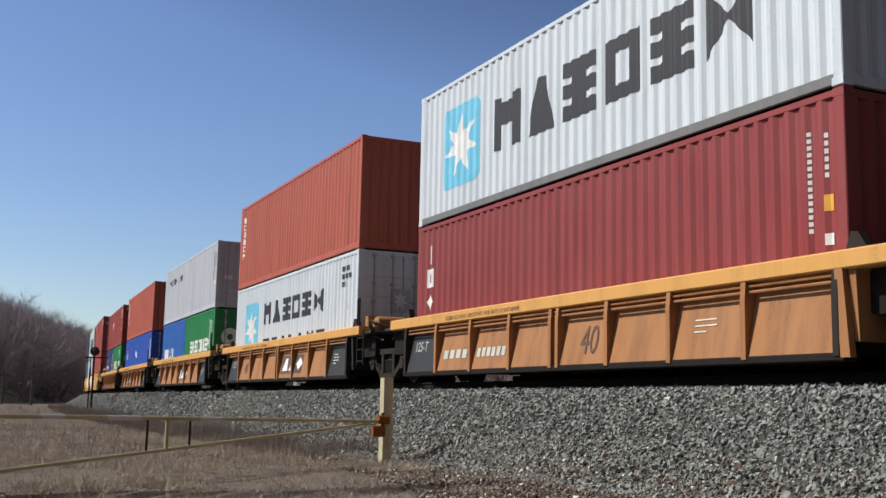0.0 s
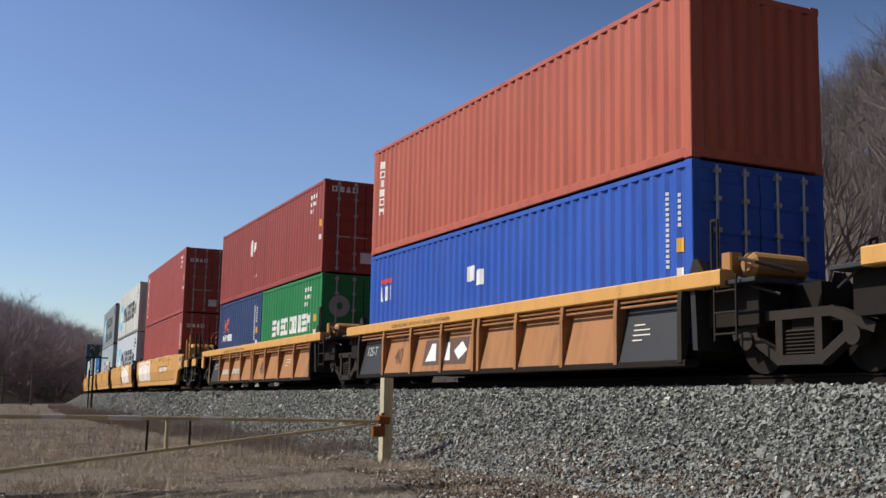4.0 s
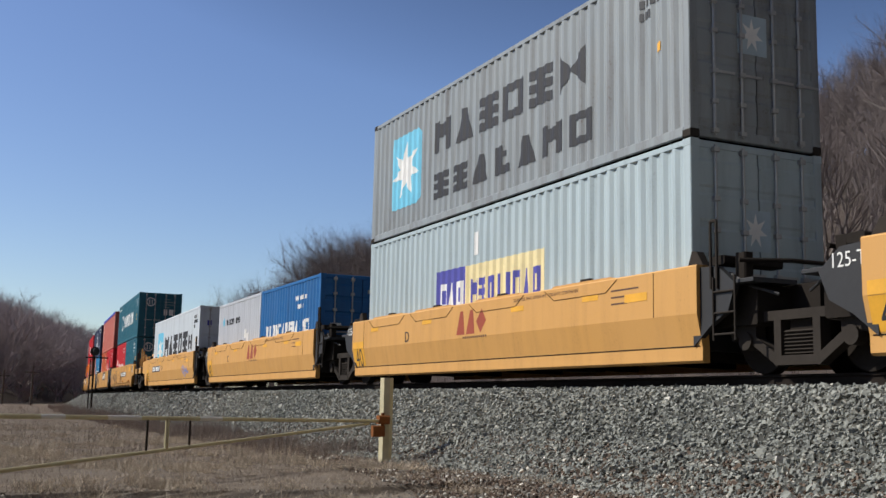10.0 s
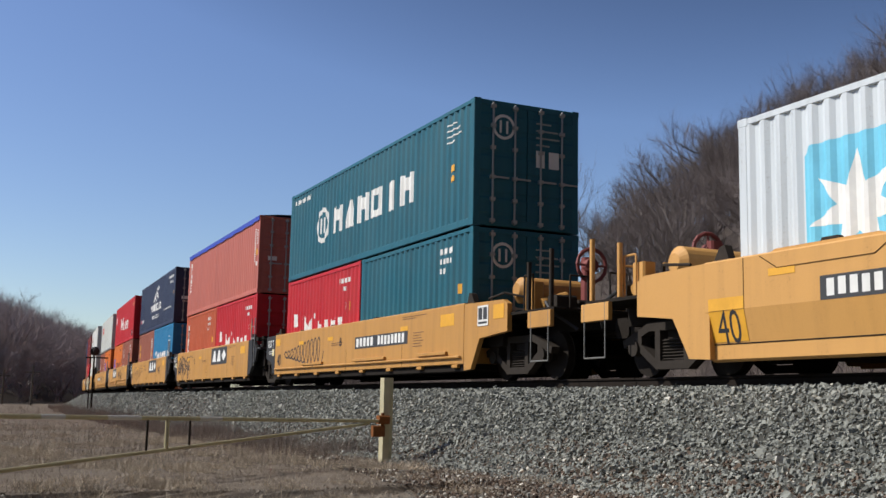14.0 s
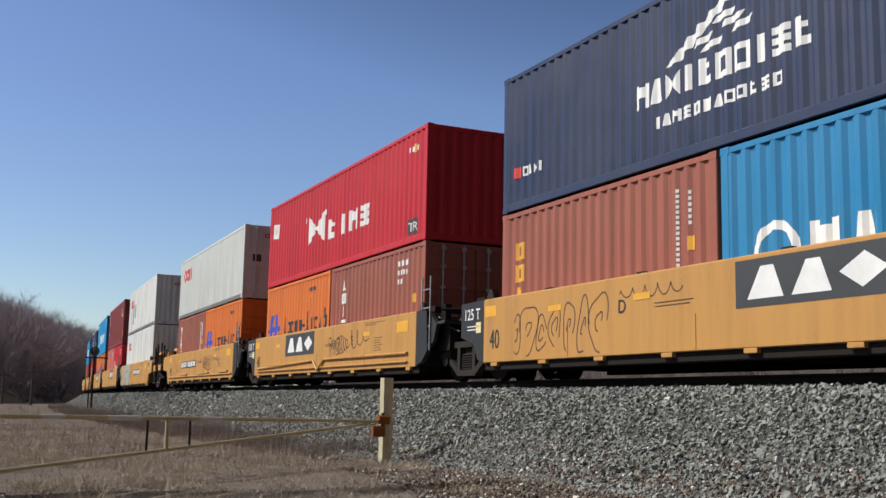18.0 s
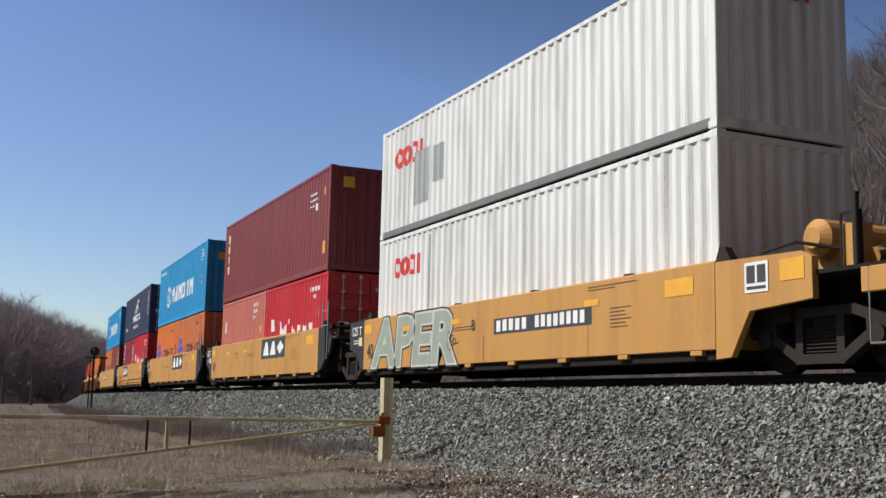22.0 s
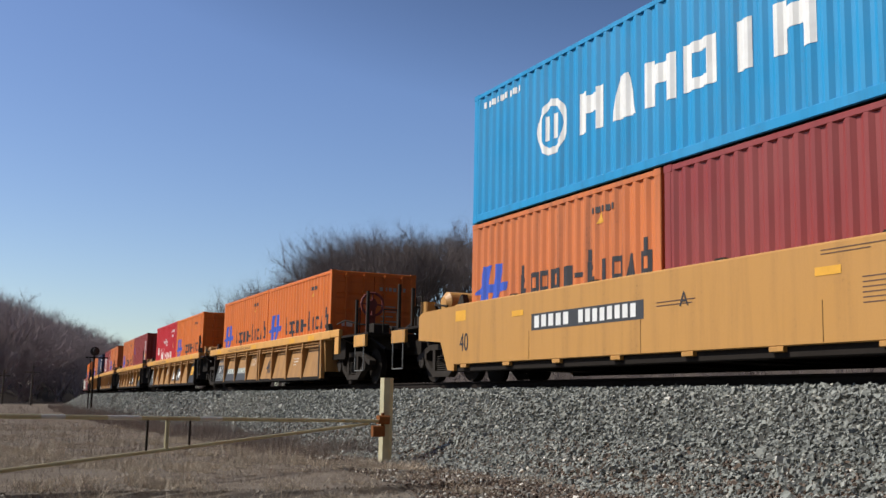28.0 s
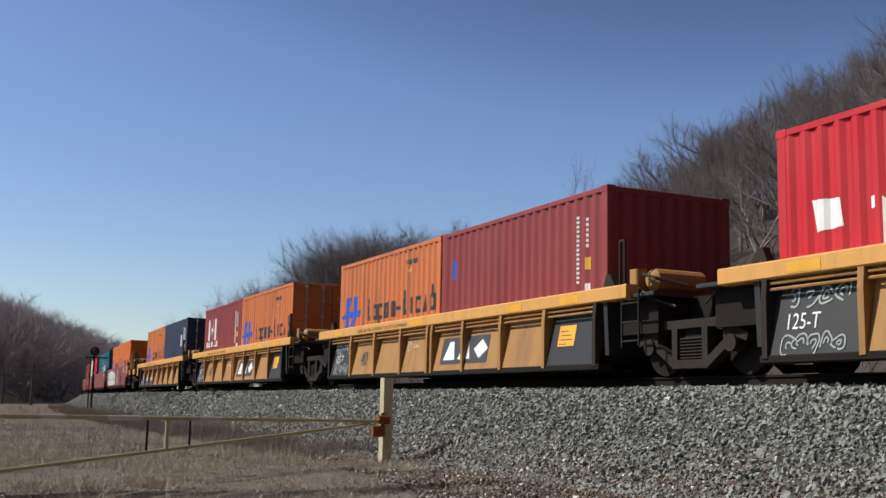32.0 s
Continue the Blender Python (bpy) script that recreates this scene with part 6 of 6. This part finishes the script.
woods("far_woods", 340, left_bank, 8, 1.14, "dense dark bare woods beyond the field", FAR_KINDS, HAZE_TWIG)
woods("far_brush", 100, left_brush, 18, 1.0, "dark bare brush at the edge of the woods", FAR_KINDS, HAZE_TWIG)
def undergrowth(rng):
    y = 6 + 110 * rng.random() ** 1.2
    d = 6.5 + 24 * rng.random()
    return line(y) + d, y, rise(d, y) - .15, 1.0


woods("brush", 190, undergrowth, 21, .28, "grey bare brush on the bank behind the track", SMALL_KINDS)
woods("far_woods", 310, right_bank, 9, 0.95, "bare woods on the slope behind the track", SMALL_KINDS)


# ---------------------------------------------------------------- dry grass
def grass(name, count, area, height, seed, rgb, label, width=0.006, flat=.6, bare=-.2):
    rng = np.random.default_rng(seed)
    x, y, z = area(rng, count)
    patch = np.array([noise.noise((a * .55, b * .4, seed)) + .6 * noise.noise((a * 2.3, b * 1.6, seed)) for a, b in zip(x, y)])
    keep = patch + rng.normal(0, .15, count) > bare
    x, y, z, patch = x[keep], y[keep], z[keep], patch[keep]
    count = len(x)
    h = height * rng.lognormal(0, .4, count) * np.clip(.7 + 1.4 * patch, .25, 2.2)
    a, lean = rng.uniform(0, math.tau, count), rng.uniform(.1, 1.6, count) * h * flat
    w = width * rng.uniform(.6, 1.5, count)
    b = rng.uniform(0, math.tau, count)
    base = np.stack([x, y, z - .02], 1)
    side = np.stack([np.cos(a) * w, np.sin(a) * w, np.zeros(count)], 1)
    tip = base + np.stack([np.cos(b) * lean, np.sin(b) * lean, h], 1)
    v = np.stack([base - side, base + side, tip], 1).reshape(-1, 3)
    f = np.arange(3 * count, dtype=np.int32)
    me = bpy.data.meshes.new(name)
    me.vertices.add(len(v))
    me.vertices.foreach_set("co", v.reshape(-1))
    me.loops.add(f.size)
    me.loops.foreach_set("vertex_index", f)
    me.polygons.add(count)
    me.polygons.foreach_set("loop_start", np.arange(0, f.size, 3, dtype=np.int32))
    me.update(calc_edges=True)
    me.shade_flat()
    m, nt, bs = material(name + "_straw")
    geo = nt.nodes.new("ShaderNodeNewGeometry")
    col = ramp(nt, geo.outputs["Random Per Island"], [(0, tuple(c * .5 for c in rgb)), (.5, rgb), (1, tuple(min(1, c * 1.7) for c in rgb))])
    nt.links.new(col, bs.inputs["Base Color"])
    bs.inputs["Roughness"].default_value = .9
    bs.inputs["Specular IOR Level"].default_value = .1
    me.materials.append(m)
    return tagged(new(name, me), label, "grass", kind="stuff")


def land(x, y):
    return np.array([rise(a - line(b), b) for a, b in zip(x, y)])


def field(y0, y1, x0, x1, p=1.6, edge=3.75):
    def area(rng, n):
        y = y0 + (y1 - y0) * rng.random(n) ** p
        lim = np.array([line(v) - edge for v in y])
        x = np.minimum(x0 + (x1 - x0) * rng.random(n) * (1 + y / 60), lim - rng.random(n) ** 2 * 1.6)
        return x, y, land(x, y)
    return area


grass("dry_grass", 210000, field(11.2, 40, -4, 6.9, 1.7), .065, 3, (0.37, 0.315, 0.245), "matted clumps of pale dead grass in the field", .0028, 1.0, .06)
grass("dry_grass", 90000, field(11.4, 70, -6, 7.2, 1.4), .05, 23, (0.14, 0.11, 0.09), "matted brown dead grass in the field", .0026, 1.1, -.5)
def tufts(y0, y1, x0, x1, blades, p):
    """Blades gathered into clumps, the clumps into drifts."""
    def area(rng, n):
        m = n // blades
        y = y0 + (y1 - y0) * rng.random(m * 3) ** p
        x = x0 + (x1 - x0) * rng.random(m * 3)
        drift = np.array([noise.noise((a * .5, b * .35, 2.2)) + .4 * noise.noise((a * 1.6, b * 1.1, 5)) for a, b in zip(x, y)])
        pick = np.argsort(-drift + rng.normal(0, .12, m * 3))[:m]
        r = rng.uniform(.03, .10, m)
        y = np.repeat(y[pick], blades) + rng.normal(0, 1, m * blades) * np.repeat(r, blades)
        x = np.repeat(x[pick], blades) + rng.normal(0, 1, m * blades) * np.repeat(r, blades)
        x = np.minimum(x, np.array([line(v) for v in y]) - 3.7)
        return x, y, land(x, y)
    return area


grass("dry_tufts", 150000, tufts(11.7, 30, -5, 6.6, 60, 1.4), .085, 33, (0.43, 0.365, 0.285), "pale straw-coloured tufts of dead grass", .0026, .8, -2)
grass("dry_weeds", 110000, field(15, 110, -14, 9, 1.15, 3.4), .24, 4, (0.19, 0.152, 0.13), "tall thin dead weeds in the field", .0022, .3, -.35)


def bank_foot(rng, n):
    y = 17.5 + 46 * rng.random(n) ** 1.5
    d = -3.3 - 1.7 * rng.random(n)
    x = np.array([line(v) for v in y]) + d
    return x, y, np.maximum(np.interp(d, [-3.75, -3.4, -1.75], [-.2, .06, 1.09]), land(x, y))


grass("dry_weeds", 42000, bank_foot, .26, 41, (0.17, 0.137, 0.118), "brittle dead weeds along the foot of the bank", .0022, .35, -.25)


def grit_stones():
    m, nt, b = material("mixed_grit")
    geo = nt.nodes.new("ShaderNodeNewGeometry")
    col = ramp(nt, geo.outputs["Random Per Island"], [(0, (.05, .034, .024)), (.35, (.12, .084, .06)), (.6, (.17, .128, .097)), (.72, (.15, .145, .13)), (.93, (.24, .225, .19)), (.96, (.62, .58, .5)), (1, (.7, .66, .58))])
    nt.links.new(col, b.inputs["Base Color"])
    b.inputs["Roughness"].default_value = .95
    return m


GRIT = grit_stones()


def litter_place(rng, count):
    y = 6 + 20 * rng.random(count) ** 1.5
    u = rng.random(count)
    d = -2.7 - 3.2 * u ** 1.2 * np.clip(1.3 - y / 28, .35, 1)
    x = np.array([line(v) for v in y]) + d
    z = np.maximum(np.interp(d, [-3.9, -3.4, -1.72], [-.2, 0.06, 1.09]), land(x, y)) + rng.uniform(-.004, .016, count)
    return np.stack([x, y, z], 1)


def grit_place(rng, count):
    y = 8 + 4.0 * rng.random(count)
    x = -1 + 8 * rng.random(count)
    return np.stack([x, y, land(x, y)], 1)


def near_litter(rng, count):
    y = 5.5 + 7.5 * rng.random(count)
    d = -4.5 + 1.35 * rng.random(count) ** 1.2
    x = np.array([line(v) for v in y]) + d
    z = np.maximum(np.interp(d, [-3.9, -3.4, -1.72], [-.05, 0.06, 1.09]), land(x, y)) + rng.uniform(.0, .03, count)
    return np.stack([x, y, z], 1)


edge_litter = stones("leaf_litter", 9000, near_litter, 0.0165, 15, GRIT)
tagged(edge_litter, "brown leaves and grit over the lower stones of the bank", "litter", kind="stuff")
litter = stones("leaf_litter", 24000, litter_place, 0.0165, 12, GRIT)
tagged(litter, "brown leaves, grit and pale chips at the foot of the bank", "litter", kind="stuff")
chips = stones("gravel", 3500, grit_place, 0.009, 14, GRIT)
tagged(chips, "gritty gravel in front of the dead grass", "gravel", kind="stuff")


# ---------------------------------------------------------------- movement
def motions():
    times = [i * 0.8 for i in range(41)]
    for thing, s, base in MOVING:
        rows = []
        for t in times:
            x, y, rz = on_line(s - travel(t))
            rows.append((t, pose(x, y, RAIL + base, 0, 0, rz)))
        walk(thing, rows)
    for k, c in enumerate((-AXLE, AXLE)):
        first, *rest = WHEELS[k]
        walk(first, [(i / FPS, pose(0, c, TRUCK, math.degrees(travel(i / FPS) / TRUCK) % 360)) for i in range(int(SECONDS * FPS) + 1)])
        for w in rest:
            w.rotation_mode = "QUATERNION"
            w.animation_data_create()
            w.animation_data.action = first.animation_data.action
            w.animation_data.action_slot = first.animation_data.action_slot


motions()
